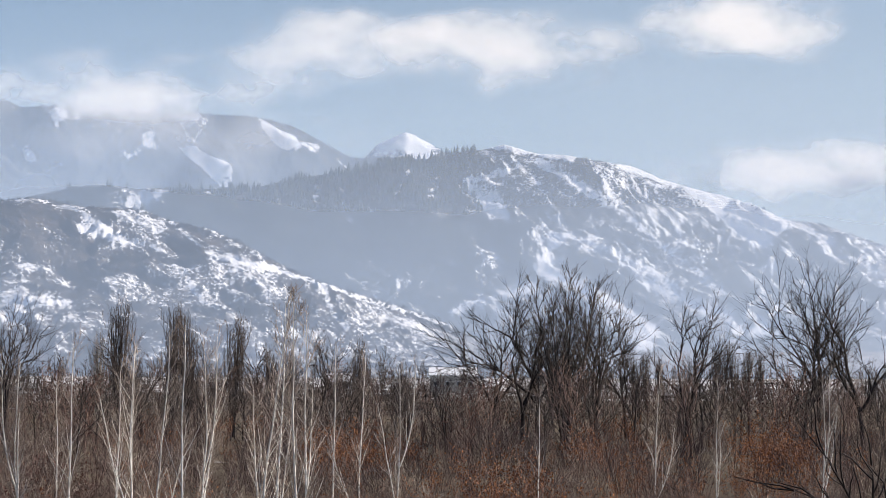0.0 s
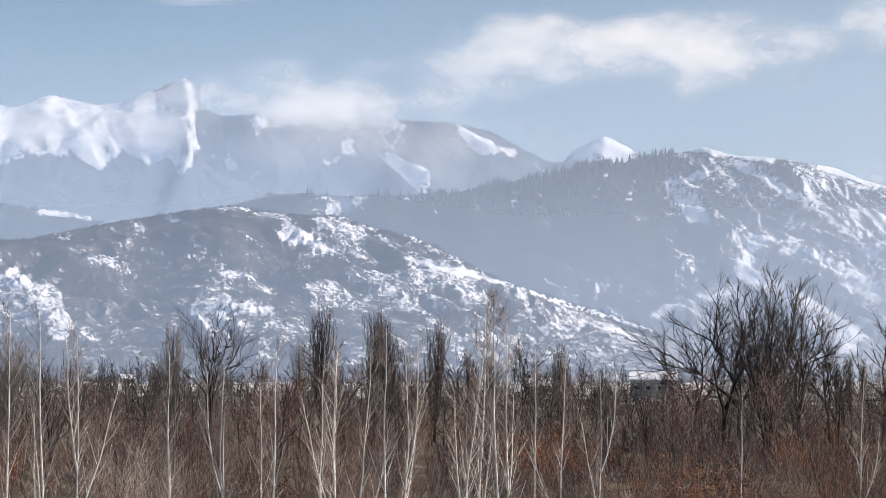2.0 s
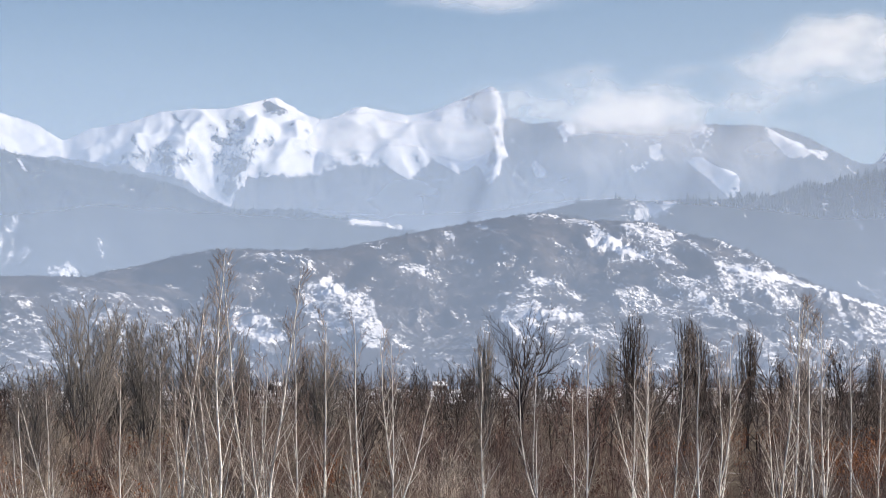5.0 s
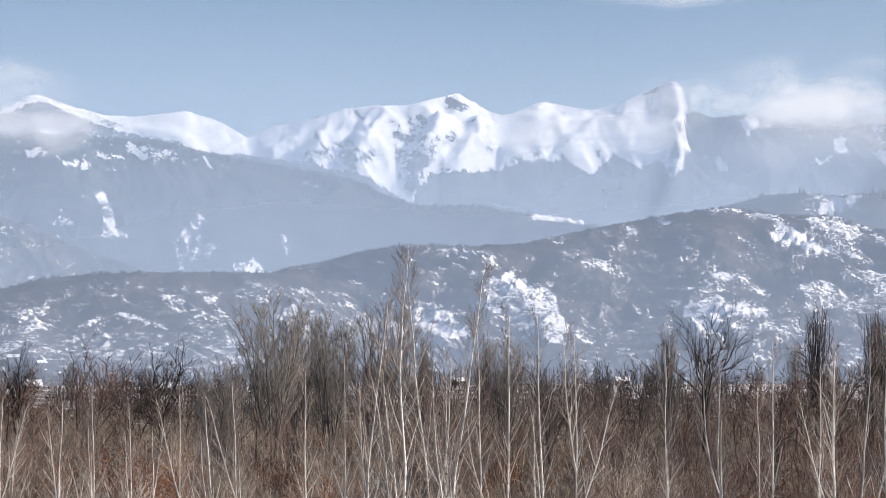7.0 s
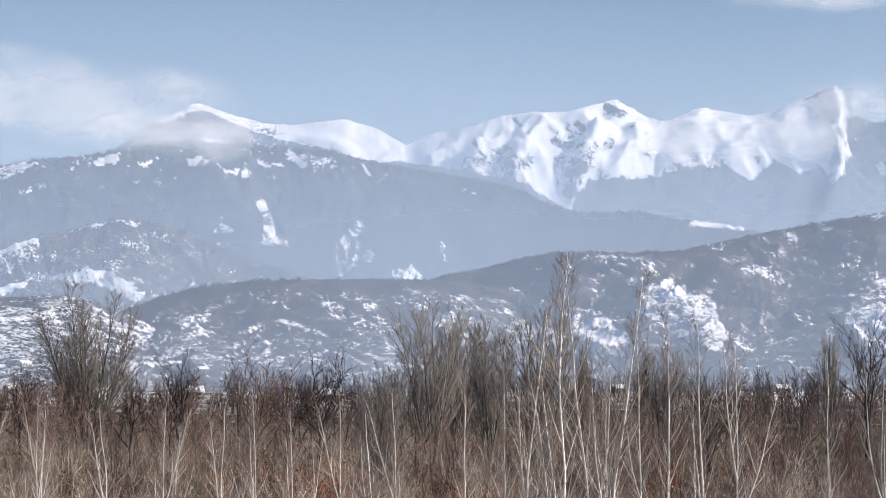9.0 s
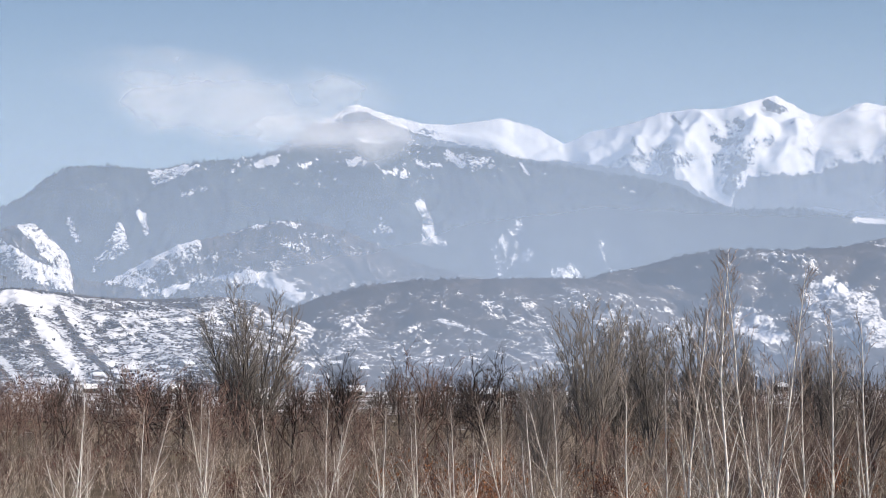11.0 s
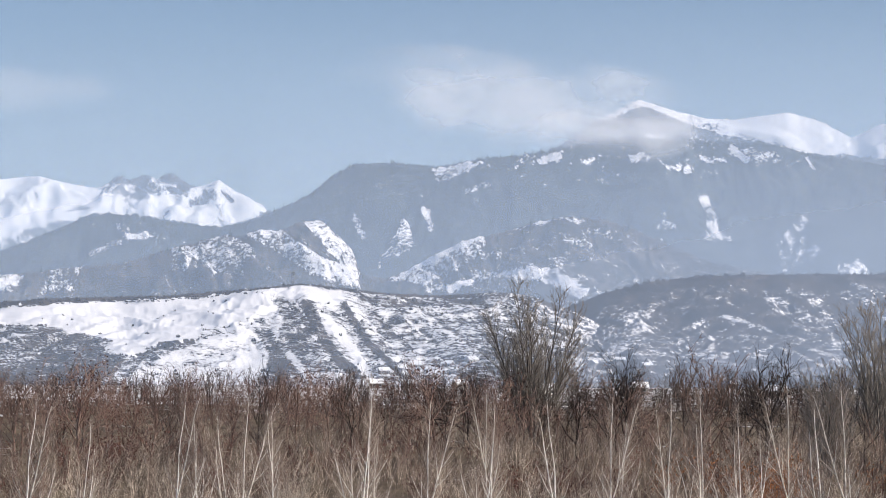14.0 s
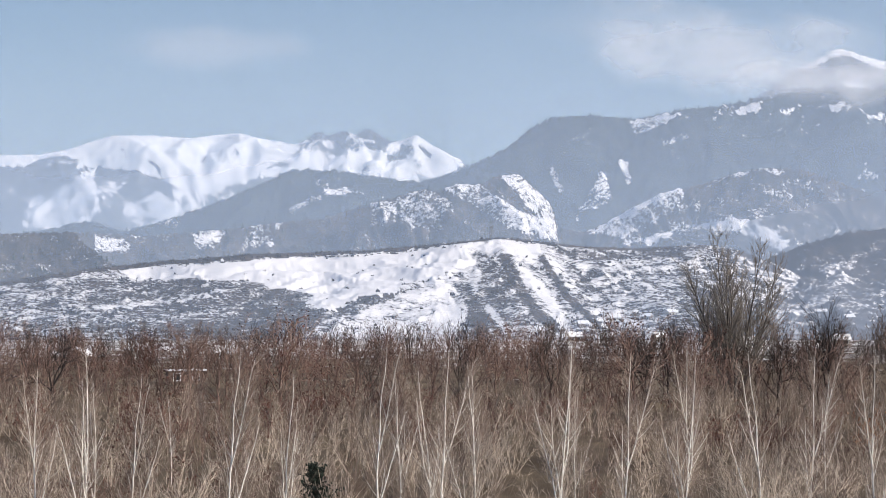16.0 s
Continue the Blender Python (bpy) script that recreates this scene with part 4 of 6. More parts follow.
# Aerial haze is put into the colour of upright sheets between the hills.
HAZE_TINT = (0.262, 0.345, 0.475)
LOW_HAZE_TINT = (0.245, 0.325, 0.455)
veil("haze_plain", "thin blue sheet painted as winter haze over the plain", 18.5, 1090, 200, haze_film("haze_plain", LOW_HAZE_TINT, 0.44, 0.40, 60, 200), (38, 20), 0.62)
veil("haze_valley", "blue sheet painted as valley haze behind the foothills", 0, 2150, 480, haze_film("haze_valley", HAZE_TINT, 0.26, 0.20, 220, 460))
# Paler sheet added on the right: its colour imitates haze lit near the sun.
veil("haze_sunward", "pale sheet painted as haze brightened towards the sun", 0, 2175, 430, haze_film("haze_sunward", (0.43, 0.46, 0.50), 0.17, 0.17, 300, 2400), (16, -8))
veil("haze_spurs", "pale blue sheet painted as haze before the rocky spurs", 40, 2700, 900, haze_film("haze_spurs", HAZE_TINT, 0.11, 0.13, 240, 880), (15, 23))
veil("haze_forest", "pale sheet painted as haze before the forested mountains", 30, 3235, 900, haze_film("haze_forest", HAZE_TINT, 0.14, 0.18, 300, 880), (1, 9))
veil("haze_range", "pale sheet painted as haze at the foot of the snow peaks", 24, 3905, 800, haze_film("haze_range", HAZE_TINT, 0.46, 0.28, 420, 760))


def cloud(bearing, rise, wide, high, r, density, seed, tint=(0.50, 0.51, 0.53)):
    """A soft bank of cloud, thin and uneven."""
    base = new("cloud")
    a = radians(bearing)
    h = EYE + r * math.tan(radians(rise))
    base.matrix_world = pose(-math.sin(a) * r, math.cos(a) * r, h, 0, 0, bearing)
    u, w = np.meshgrid(np.linspace(-1, 1, 9), np.linspace(-1, 1, 5), indexing="xy")
    sx, sz = r * math.radians(wide), r * math.radians(high)
    P = np.stack([u * sx, np.full(u.shape, 0.0), w * sz], -1)
    me = mesh_of("cloud_film", P.reshape(-1, 3), grid_faces(*u.shape), cloud_stuff("cloud", tint, density, seed), True)
    give(me, "across", u), give(me, "rise", w)
    ob = new("cloud_film", me)
    ob.parent = base
    tagged(base, "soft white bank of cloud or sheet of haze in the pale sky", "cloud", "clouds over the mountains", "structure")


# Last entry: a faint sheet standing in for haze before the right peaks.
for spec in ((8.2, 6.65, 5.0, 1.3, 4000, 0.9), (2.9, 7.75, 3.6, 1.4, 4250, 0.8), (-1.6, 7.85, 4.4, 1.35, 4150, 0.88), (-7.4, 8.4, 3.0, 1.4, 4200, 0.92), (-8.9, 4.75, 4.0, 1.1, 4550, 0.95),
             (-12.0, 5.2, 2.4, 1.0, 4600, 0.7), (11.6, 9.4, 3.2, 0.6, 4300, 0.45), (13.9, 5.95, 3.0, 0.95, 4010, 0.8), (30.2, 6.75, 4.2, 1.3, 3700, 0.5), (32.8, 7.5, 3.0, 0.9, 4100, 0.35), (28.3, 6.0, 2.6, 0.85, 3660, 0.75),
             (43.4, 7.0, 3.0, 0.7, 4300, 0.22), (6.0, 5.55, 5.5, 0.95, 4000, 0.28)):
    cloud(*spec, seed=spec[0])


# ------------------------------------------------------------------ woods on the slopes
def scatter_on(name, count, pick, seed):
    """Places on a mountain's front where pick(bearing, rise, way down the slope, snow) allows them."""
    B, rise, V, P, snow = SURFACES[name]
    rs = np.random.RandomState(seed)
    ok = np.argwhere((V >= -0.02) & (pick(B, rise, V, snow) > rs.rand(*V.shape)))
    ok = ok[rs.permutation(len(ok))[:count]]
    return P[ok[:, 0], ok[:, 1]] + rs.normal(0, 1.0, (len(ok), 3)) * (1, 1, 0), rs


def tile(shape_v, shape_f, places, sizes, turns, squash=1.0):
    """Many copies of a small shape in one mesh."""
    c, s = np.cos(turns)[:, None], np.sin(turns)[:, None]
    x, y, z = shape_v[:, 0], shape_v[:, 1], shape_v[:, 2]
    wide = sizes[:, None] * squash
    v = np.stack([(x * c - y * s) * wide + places[:, :1], (x * s + y * c) * wide + places[:, 1:2], z * sizes[:, None] + places[:, 2:3]], -1)
    f = shape_f[None] + (np.arange(len(places)) * len(shape_v))[:, None, None]
    return v.reshape(-1, 3), f.reshape(-1, shape_f.shape[1])


def spruce_shape():
    """A narrow fir of four ragged skirts, one metre high."""
    rs, v, f = np.random.RandomState(3), [], []
    for low, high, wide in ((0.03, 0.55, 0.16), (0.30, 0.80, 0.12), (0.58, 1.0, 0.07)):
        k, base = 6, len(v)
        v += [(math.cos(i * 6.283 / k) * wide * w, math.sin(i * 6.283 / k) * wide * w, low + d) for i, w, d in zip(range(k), rs.uniform(0.7, 1.2, k), rs.uniform(-0.03, 0.03, k))]
        v.append((0, 0, high))
        f += [(base + i, base + (i + 1) % k, base + k) for i in range(k)]
    return np.array(v), np.array(f)


def clump_shape(seed):
    """A ragged bare bush: thin upright blades of brushwood round a low heap."""
    rs, v, f = np.random.RandomState(seed), [], []
    for i in range(5):
        a, r, h = rs.uniform(0, 6.283), rs.uniform(0.1, 0.75), rs.uniform(0.4, 1.0)
        x, y, b = math.cos(a) * r, math.sin(a) * r, len(v)
        v += [(x - 0.30, y - 0.1, -0.2), (x + 0.26, y - 0.14, -0.2), (x, y + 0.28, -0.2), (x * 1.25, y * 1.25, h)]
        f += [(b, b + 1, b + 3), (b + 1, b + 2, b + 3), (b + 2, b, b + 3)]
    return np.array(v), np.array(f)


def woods(name, label, spots, mat, category):
    vs, fs, n = [], [], 0
    for shape, places, sizes, rs, squash in spots:
        v, f = tile(*shape, places, sizes, rs.uniform(0, 6.283, len(places)), squash)
        vs.append(v), fs.append(f + n)
        n += len(v)
    tagged(new(name, mesh_of(name, np.concatenate(vs), np.concatenate(fs), mat)), label, category, kind="stuff")


FIR, CLUMPS = spruce_shape(), [clump_shape(k) for k in range(3)]


def firs(where, count, pick, low, high, seed):
    p, rs = scatter_on(where, count, pick, seed)
    return FIR, p - (0, 0, 0.5), rs.uniform(low, high, len(p)), rs, 1.8


def brush(where, count, pick, low, high, seed):
    p, rs = scatter_on(where, count, pick, seed)
    return CLUMPS[seed % 3], p, rs.uniform(low, high, len(p)) * rs.uniform(0.6, 1.1, len(p)), rs, 1.25


woods("spruce_forest", "dark spruce forest on the snowy slopes", [
    firs("mountain_wooded", 3000, lambda b, e, v, s: (b > -0.9) * (b < 12) * np.clip((e - 1.5) / 1.8, 0.03, 1) * (s < 0.35) * (0.06 + 0.3 * (fractal(b * 1.5, e * 2.0, 3, 5) > -0.05)), 6, 12, 1),
    firs("mountain_wooded", 230, lambda b, e, v, s: (b > -0.9) * (b < 2.6) * (v < 0.05) * (0.12 + 0.6 * (np.sin(b * 9) + np.sin(b * 23) > 0.1)), 7, 13, 2),
    firs("mountain_wooded", 170, lambda b, e, v, s: (b > 2.3) * (b < 5.5) * (v < 0.04) * 0.3 * (np.sin(b * 7) + np.sin(b * 19) > -0.2), 4, 8, 5),
    firs("mountain_forest", 4200, lambda b, e, v, s: (0.12 + 0.3 * (v < 0.03)) * (s < 0.3), 3.5, 7.0, 3),
    firs("ridge_rocky", 900, lambda b, e, v, s: 0.2 * (s < 0.5), 6, 11, 4),
    firs("peaks_snowy", 700, lambda b, e, v, s: (e < 6.0) * (s < 0.6) * (b < 29) * (b > 10) * 0.3, 6, 10, 6),
], M_SPRUCE, "forest")
woods("hill_brushwood", "bare brown brushwood dotted over the hills", [
    brush("hill_west", 2600, lambda b, e, v, s: np.where(s < 0.6, 0.3, 0.03), 0.9, 2.4, 3),
    brush("hill_west", 700, lambda b, e, v, s: (v < 0.02) * (b > 37) * 0.9, 1.0, 2.2, 4),
    brush("hill_scrub", 2600, lambda b, e, v, s: np.where(s < 0.45, 0.4, 0.05), 1.0, 2.6, 5),
    brush("hill_scrub", 500, lambda b, e, v, s: (v < 0.03) * 0.9, 1.4, 3.0, 6),
    brush("hill_long", 4200, lambda b, e, v, s: np.where(s < 0.45, 0.4, 0.05), 1.2, 3.0, 7),
    brush("hill_long", 700, lambda b, e, v, s: (v < 0.025) * 0.8, 1.6, 3.2, 8),
    brush("mountain_wooded", 3200, lambda b, e, v, s: np.where(s < 0.42, 0.35, 0.04) * (b < 0.5), 1.4, 3.6, 9),
], M_BUSH, "brushwood")


# ------------------------------------------------------------------ trees
class Wood:
    """Gathers tapered stems into one mesh."""

    def __init__(self):
        self.v, self.f = [], []

    def stem(self, pts, radii, sides=3):
        base, n = len(self.v), len(pts)
        for i, (p, r) in enumerate(zip(pts, radii)):
            d = (pts[min(i + 1, n - 1)] - pts[max(i - 1, 0)]).normalized()
            side = d.cross(Vector((0.31, 0.95, 0.05))).normalized()
            other = d.cross(side)
            if i == n - 1:
                self.v.append(p)
            else:
                for k in range(sides):
                    a = k * 6.2832 / sides
                    self.v.append(p + (side * math.cos(a) + other * math.sin(a)) * r)
        for i in range(n - 1):
            for k in range(sides):
                a, b = base + i * sides + k, base + i * sides + (k + 1) % sides
                if i < n - 2:
                    c, d = a + sides, b + sides
                    self.f += [(a, b, d), (a, d, c)]
                else:
                    self.f.append((a, b, base + (n - 1) * sides))

    def leaf(self, p, size, rnd):
        a = Vector((rnd.gauss(0, 1), rnd.gauss(0, 1), rnd.gauss(0, 1))).normalized()
        b = a.cross(Vector((rnd.gauss(0, 1), rnd.gauss(0, 1), 0.3))).normalized()
        n = len(self.v)
        self.v += [p - a * size * 0.5, p + b * size * 0.32, p + a * size * 0.55 + a.cross(b) * size * 0.12, p - b * size * 0.32]
        self.f += [(n, n + 1, n + 2), (n, n + 2, n + 3)]

    def mesh(self, name, mat):
        return mesh_of(name, [tuple(p) for p in self.v], self.f, mat, True)


def bend_line(rnd, start, way, length, count, wander, up):
    """A crooked line of count steps that turns upwards by up."""
    pts, d = [start], way.normalized()
    for i in range(count):
        d = (d + Vector((rnd.gauss(0, wander), rnd.gauss(0, wander), rnd.gauss(0, wander) + up))).normalized()
        pts.append(pts[-1] + d * (length / count))
    return pts


def along_line(pts, t):
    i = min(int(t * (len(pts) - 1)), len(pts) - 2)
    f = t * (len(pts) - 1) - i
    return pts[i].lerp(pts[i + 1], f), (pts[i + 1] - pts[i]).normalized()


def turned(rnd, d, degrees, spin=None):
    """The way d, turned aside by degrees."""
    side = d.orthogonal().normalized()
    side.rotate(Matrix.Rotation(rnd.uniform(0, 6.283) if spin is None else spin, 3, d))
    return (d * math.cos(radians(degrees)) + side * math.sin(radians(degrees))).normalized()


def build_tree(name, parts, label, category, group):
    base = new(name)
    for part_name, wood, mat in parts:
        if wood.f:
            ob = new(part_name, wood.mesh(part_name, mat))
            ob.parent = base
    return tagged(base, label, category, group)


def birch(seed, height, fork=0, many=24, bare=0.33):
    """A slender white tree with long pale branches that rise steeply and break up into fine twigs; fork: extra leaders."""
    rnd = random.Random(seed)
    trunk, limbs, twigs = Wood(), Wood(), Wood()
    leaders = []
    main = bend_line(rnd, Vector((0, 0, -0.3)), Vector((rnd.gauss(0, 0.012), rnd.gauss(0, 0.012), 1)), height, 12, 0.042, 0.09)
    trunk.stem(main, [height * 0.0047 * (1 - i / 12.2) ** 0.8 + 0.005 for i in range(13)], 6)
    leaders.append((main, bare, 1.0))
    for k in range(fork):
        p, d = along_line(main, rnd.uniform(0.14, 0.48))
        line = bend_line(rnd, p, turned(rnd, d, rnd.uniform(16, 30)), height * rnd.uniform(0.40, 0.60), 9, 0.05, 0.12)
        trunk.stem(line, [height * 0.0034 * (1 - i / 9.2) ** 0.8 + 0.005 for i in range(10)], 5)
        leaders.append((line, 0.12, 0.65))
    for line, first, share in leaders:
        n = int(many * share)
        for k in range(n):
            t = first + (0.97 - first) * ((k + rnd.random()) / n)
            p, d = along_line(line, min(t, 0.97))
            size = height * share ** 0.5 * (0.06 + 0.22 * (1 - t)) * rnd.uniform(0.45, 1.15)
            limb = bend_line(rnd, p, turned(rnd, d, rnd.uniform(22, 40)), size, 4, 0.06, 0.11)
            (trunk if t < 0.6 and k % 2 else limbs).stem(limb, [0.007 + 0.0062 * size * (1 - i / 4.1) for i in range(5)], 3)
            for j in range(6):
                u = 0.18 + 0.78 * (j + rnd.random()) / 6
                q, e = along_line(limb, min(u, 0.97))
                far = size * (0.52 - 0.3 * u) * rnd.uniform(0.7, 1.2) + 0.25
                twig = bend_line(rnd, q, turned(rnd, e, rnd.uniform(22, 44)), far, 2, 0.08, 0.12)
                (limbs if j < 3 else twigs).stem(twig, [0.0105, 0.0075, 0.0], 3)
                for m in range(3):
                    q, e = along_line(twig, rnd.uniform(0.25, 0.95))
                    twigs.stem(bend_line(rnd, q, turned(rnd, e, rnd.uniform(18, 42)), far * rnd.uniform(0.3, 0.6), 1, 0.08, 0.12), [0.0065, 0.0], 3)
    return build_tree("birch_tree", [("trunk", trunk, M_BIRCH), ("crown_wood", limbs, M_LIMB), ("crown", twigs, M_PALE)], "slender bare birch with a white trunk among the brush", "tree", "birches in the thicket")


def poplar(seed, height, mat, wide=0.10, count=40, label="bare columnar poplar with dark upright branches"):
    """A column with a blunt top: long branches leave the trunk and run upright beside it."""
    rnd = random.Random(seed)
    trunk, twigs = Wood(), Wood()
    main = bend_line(rnd, Vector((0, 0, -0.3)), Vector((rnd.gauss(0, 0.02), 0, 1)), height * 0.95, 10, 0.03, 0.07)
    trunk.stem(main, [height * 0.014 * (1 - i / 10.4) + 0.01 for i in range(11)], 6)
    for k in range(count):
        t = 0.10 + 0.72 * ((k + rnd.random()) / count) ** 1.2
        p, d = along_line(main, t)
        share = rnd.uniform(0.1, 1.0) ** 0.7
        reach = height * wide * share
        size = height * (1 - t) * rnd.uniform(0.62, 1.0) * (1.04 - 0.32 * share ** 1.6)
        spin = rnd.uniform(0, 6.283)
        out = Vector((math.cos(spin), math.sin(spin), 0))
        limb = [p] + [p + out * reach * (1 - (1 - f) ** 2.6) + Vector((rnd.gauss(0, 0.14), rnd.gauss(0, 0.14), size * f)) for f in (0.12, 0.3, 0.55, 0.78, 1.0)]
        twigs.stem(limb, [0.015 + 0.0085 * size * (1 - i / 5.2) for i in range(6)], 3)
        n = 7 + int(size)
        for j in range(n):
            q, e = along_line(limb, 0.18 + 0.8 * (j + rnd.random()) / n)
            s = rnd.uniform(0.7, 1.7)
            twig = bend_line(rnd, q, turned(rnd, e, rnd.uniform(12, 30)), s, 1, 0.07, 0.2)
            twigs.stem(twig, [0.022, 0.0], 3)
            q, e = along_line(twig, rnd.uniform(0.2, 0.8))
            twigs.stem(bend_line(rnd, q, turned(rnd, e, rnd.uniform(12, 32)), s * 0.6, 1, 0.07, 0.2), [0.016, 0.0], 3)
    return build_tree("poplar_tree", [("trunk", trunk, mat), ("crown", twigs, mat)], label, "tree", "poplars at the edge of the village")


def fan_tree(seed, height, mat, trunks=7, lean=22, twig=0.015):
    """A broad oval tree: several stems rise together from the root, fan out and straighten, with brushes of upswept twigs."""
    rnd = random.Random(seed)
    trunk, twigs = Wood(), Wood()
    for k in range(trunks):
        tilt = lean * math.sqrt((k + 0.3) / trunks) * rnd.uniform(0.85, 1.15)
        a = k * 2.4 + rnd.uniform(-0.4, 0.4)
        d = Vector((math.cos(a) * math.sin(radians(tilt)), math.sin(a) * math.sin(radians(tilt)), math.cos(radians(tilt))))
        tall = height * (1.0 - 0.013 * tilt) * rnd.uniform(0.92, 1.02)
        main = bend_line(rnd, Vector((math.cos(a) * 0.35, math.sin(a) * 0.35, -0.3)), d, tall, 9, 0.022, 0.012)
        trunk.stem(main, [height * 0.0070 * (1 - i / 9.3) + 0.012 for i in range(10)], 5)
        n = 27
        for j in range(n):
            t = 0.14 + 0.84 * (j + rnd.random()) / n
            p, e = along_line(main, min(t, 0.98))
            size = height * (0.26 * (1 - t) + 0.095) * rnd.uniform(0.7, 1.2)
            line = bend_line(rnd, p, turned(rnd, e, rnd.uniform(18, 36), j * 2.4 + a), size, 4, 0.04, 0.06)
            twigs.stem(line, [0.014 + 0.011 * size * (1 - i / 4.3) for i in range(4)] + [0.0], 3)
            for m in range(5 + int(size * 0.7)):
                u = rnd.uniform(0.15, 0.98)
                q, g = along_line(line, u)
                far = size * (0.42 - 0.22 * u) * rnd.uniform(0.7, 1.2) + 0.3
                limb = bend_line(rnd, q, turned(rnd, g, rnd.uniform(16, 36)), far, 2, 0.07, 0.12)
                twigs.stem(limb, [twig * 1.3, twig, 0.0], 3)
                for _ in range(3):
                    q, g = along_line(limb, rnd.uniform(0.1, 0.9))
                    twigs.stem(bend_line(rnd, q, turned(rnd, g, rnd.uniform(14, 36)), far * rnd.uniform(0.3, 0.55) + 0.12, 1, 0.08, 0.1), [twig * 0.85, 0.0], 3)
    return build_tree("willow_tree", [("trunk", trunk, mat), ("crown", twigs, mat)], "tall bare tree with a broad oval crown of upswept branches", "tree", "tall trees beyond the thicket")


def elm(seed, height, mat, open_angle=34, levels=4, low=0.24, twig=0.019, label="broad bare tree with black crooked limbs"):
    rnd = random.Random(seed)
    trunk, twigs = Wood(), Wood()
    limbs = twigs

    def branch(p, d, size, r, level):
        line = bend_line(rnd, p, d, size, 5, 0.15 if level < 3 else 0.12, 0.05 if level < 3 else 0.03)
        wood = limbs if level < 3 else twigs
        if level == levels:
            twigs.stem([line[0], line[5]], [twig, 0.0], 3)
            return
        wood.stem(line, [r * (1 - 0.75 * i / 5) + 0.006 for i in range(6)], 5 if level < 2 else 3)
        for k in range((0, 6, 6, 7)[level]):
            t = rnd.uniform(0.30, 1.0) if k else 0.99
            q, e = along_line(line, min(t, 0.99))
            branch(q, turned(rnd, e, rnd.uniform(0.5, 1.35) * open_angle if k else 12), size * rnd.uniform(0.45, 0.72), r * rnd.uniform(0.36, 0.52), level + 1)

    main = bend_line(rnd, Vector((0, 0, -0.3)), Vector((rnd.gauss(0, 0.08), rnd.gauss(0, 0.08), 1)), height * low + 0.3, 4, 0.05, 0.02)
    trunk.stem(main, [height * 0.019 * (1 - 0.25 * i / 4) for i in range(4)] + [0.02], 7)
    for k in range(4):
        q, e = along_line(main, rnd.uniform(0.66, 0.97))
        branch(q, turned(rnd, e, rnd.uniform(16, 1.15 * open_angle) if k else 5, k * 2.094 + rnd.uniform(-0.4, 0.4)), height * rnd.uniform(0.42, 0.54), height * 0.0125, 1)
    return build_tree("elm_tree", [("trunk", trunk, mat), ("crown", twigs, mat)], label, "tree", "tall trees beyond the thicket")


def bush_wood(seed, height, stems, lean, twigs_each, leaves=0, thick=0.011, leaf=0.13, sub=1):
    """Brushwood: thin crooked stems from one root that fan out into many fine rising twigs."""
    rnd = random.Random(seed)
    wood, foliage = Wood(), Wood()
    for k in range(stems):
        a, r = rnd.uniform(0, 6.283), rnd.uniform(0, 0.16 * height)
        p = Vector((math.cos(a) * r, math.sin(a) * r, -0.1))
        tilt = rnd.uniform(0.1, 1.0) * lean
        d = Vector((math.cos(a) * math.sin(radians(tilt)), math.sin(a) * math.sin(radians(tilt)), math.cos(radians(tilt))))
        size = height * rnd.uniform(0.55, 1.0)
        line = bend_line(rnd, p, d, size, 2, 0.09, 0.04)
        wood.stem(line, [thick * 1.5, thick * 1.15, 0.0], 3)
        for j in range(twigs_each):
            u = 0.25 + 0.72 * ((j + rnd.random()) / twigs_each) ** 0.8
            q, e = along_line(line, min(u, 0.97))
            s = size * rnd.uniform(0.18, 0.40)
            twig = bend_line(rnd, q, turned(rnd, e, rnd.uniform(20, 55)), s, 1, 0.08, 0.12)
            wood.stem(twig, [thick * 0.8, 0.0], 3)
            for m in range(sub):
                q, e = along_line(twig, rnd.uniform(0.15, 0.9))
                wood.stem(bend_line(rnd, q, turned(rnd, e, rnd.uniform(18, 50)), s * rnd.uniform(0.35, 0.65), 1, 0.08, 0.12), [thick * 0.62, 0.0], 3)
            for m in range(leaves):
                w, _ = along_line(twig, rnd.uniform(0.1, 1.0))
                foliage.leaf(w + Vector((rnd.gauss(0, 0.12), rnd.gauss(0, 0.12), rnd.gauss(0, 0.12))), leaf * rnd.uniform(0.6, 1.3), rnd)
    return wood, foliage


def kinds(makers):
    """Prototypes, whose first use moves them into place."""
    return [[m, False] for m in makers]


def put(kind, bearing, r, size=1.0, turn=None, rnd=random.Random(5)):
    x, y, z = at(bearing, r)
    m = pose(x, y, z, 0, 0, rnd.uniform(0, 360) if turn is None else turn)
    if not kind[1]:
        kind[1] = True
        kind[0].matrix_basis = m
        kind[0].scale = (size, size, size)
        return kind[0]
    ob = copy_thing(kind[0], m)
    ob.scale = (size, size, size)
    return ob


BIRCHES = kinds([birch(11, 15, 0), birch(12, 15, 1), birch(13, 15, 2), birch(14, 15, 1), birch(15, 15, 3, 22), birch(16, 15, 1, 32, 0.2), birch(17, 15, 2, 32, 0.2), birch(18, 15, 2, 32, 0.16), birch(19, 15, 3, 28, 0.14)])
POPLARS = kinds([poplar(21, 20, M_ASH, 0.105, 50), poplar(22, 20, M_ASH, 0.085, 44), poplar(23, 20, M_GREY, 0.09, 48, "bare grey poplar with a narrow upright crown")])
FANS = kinds([fan_tree(31, 18, M_DUSK, 11, 25), fan_tree(32, 18, M_GREY, 8, 14), fan_tree(34, 18, M_ASH, 7, 16, 0.014)])
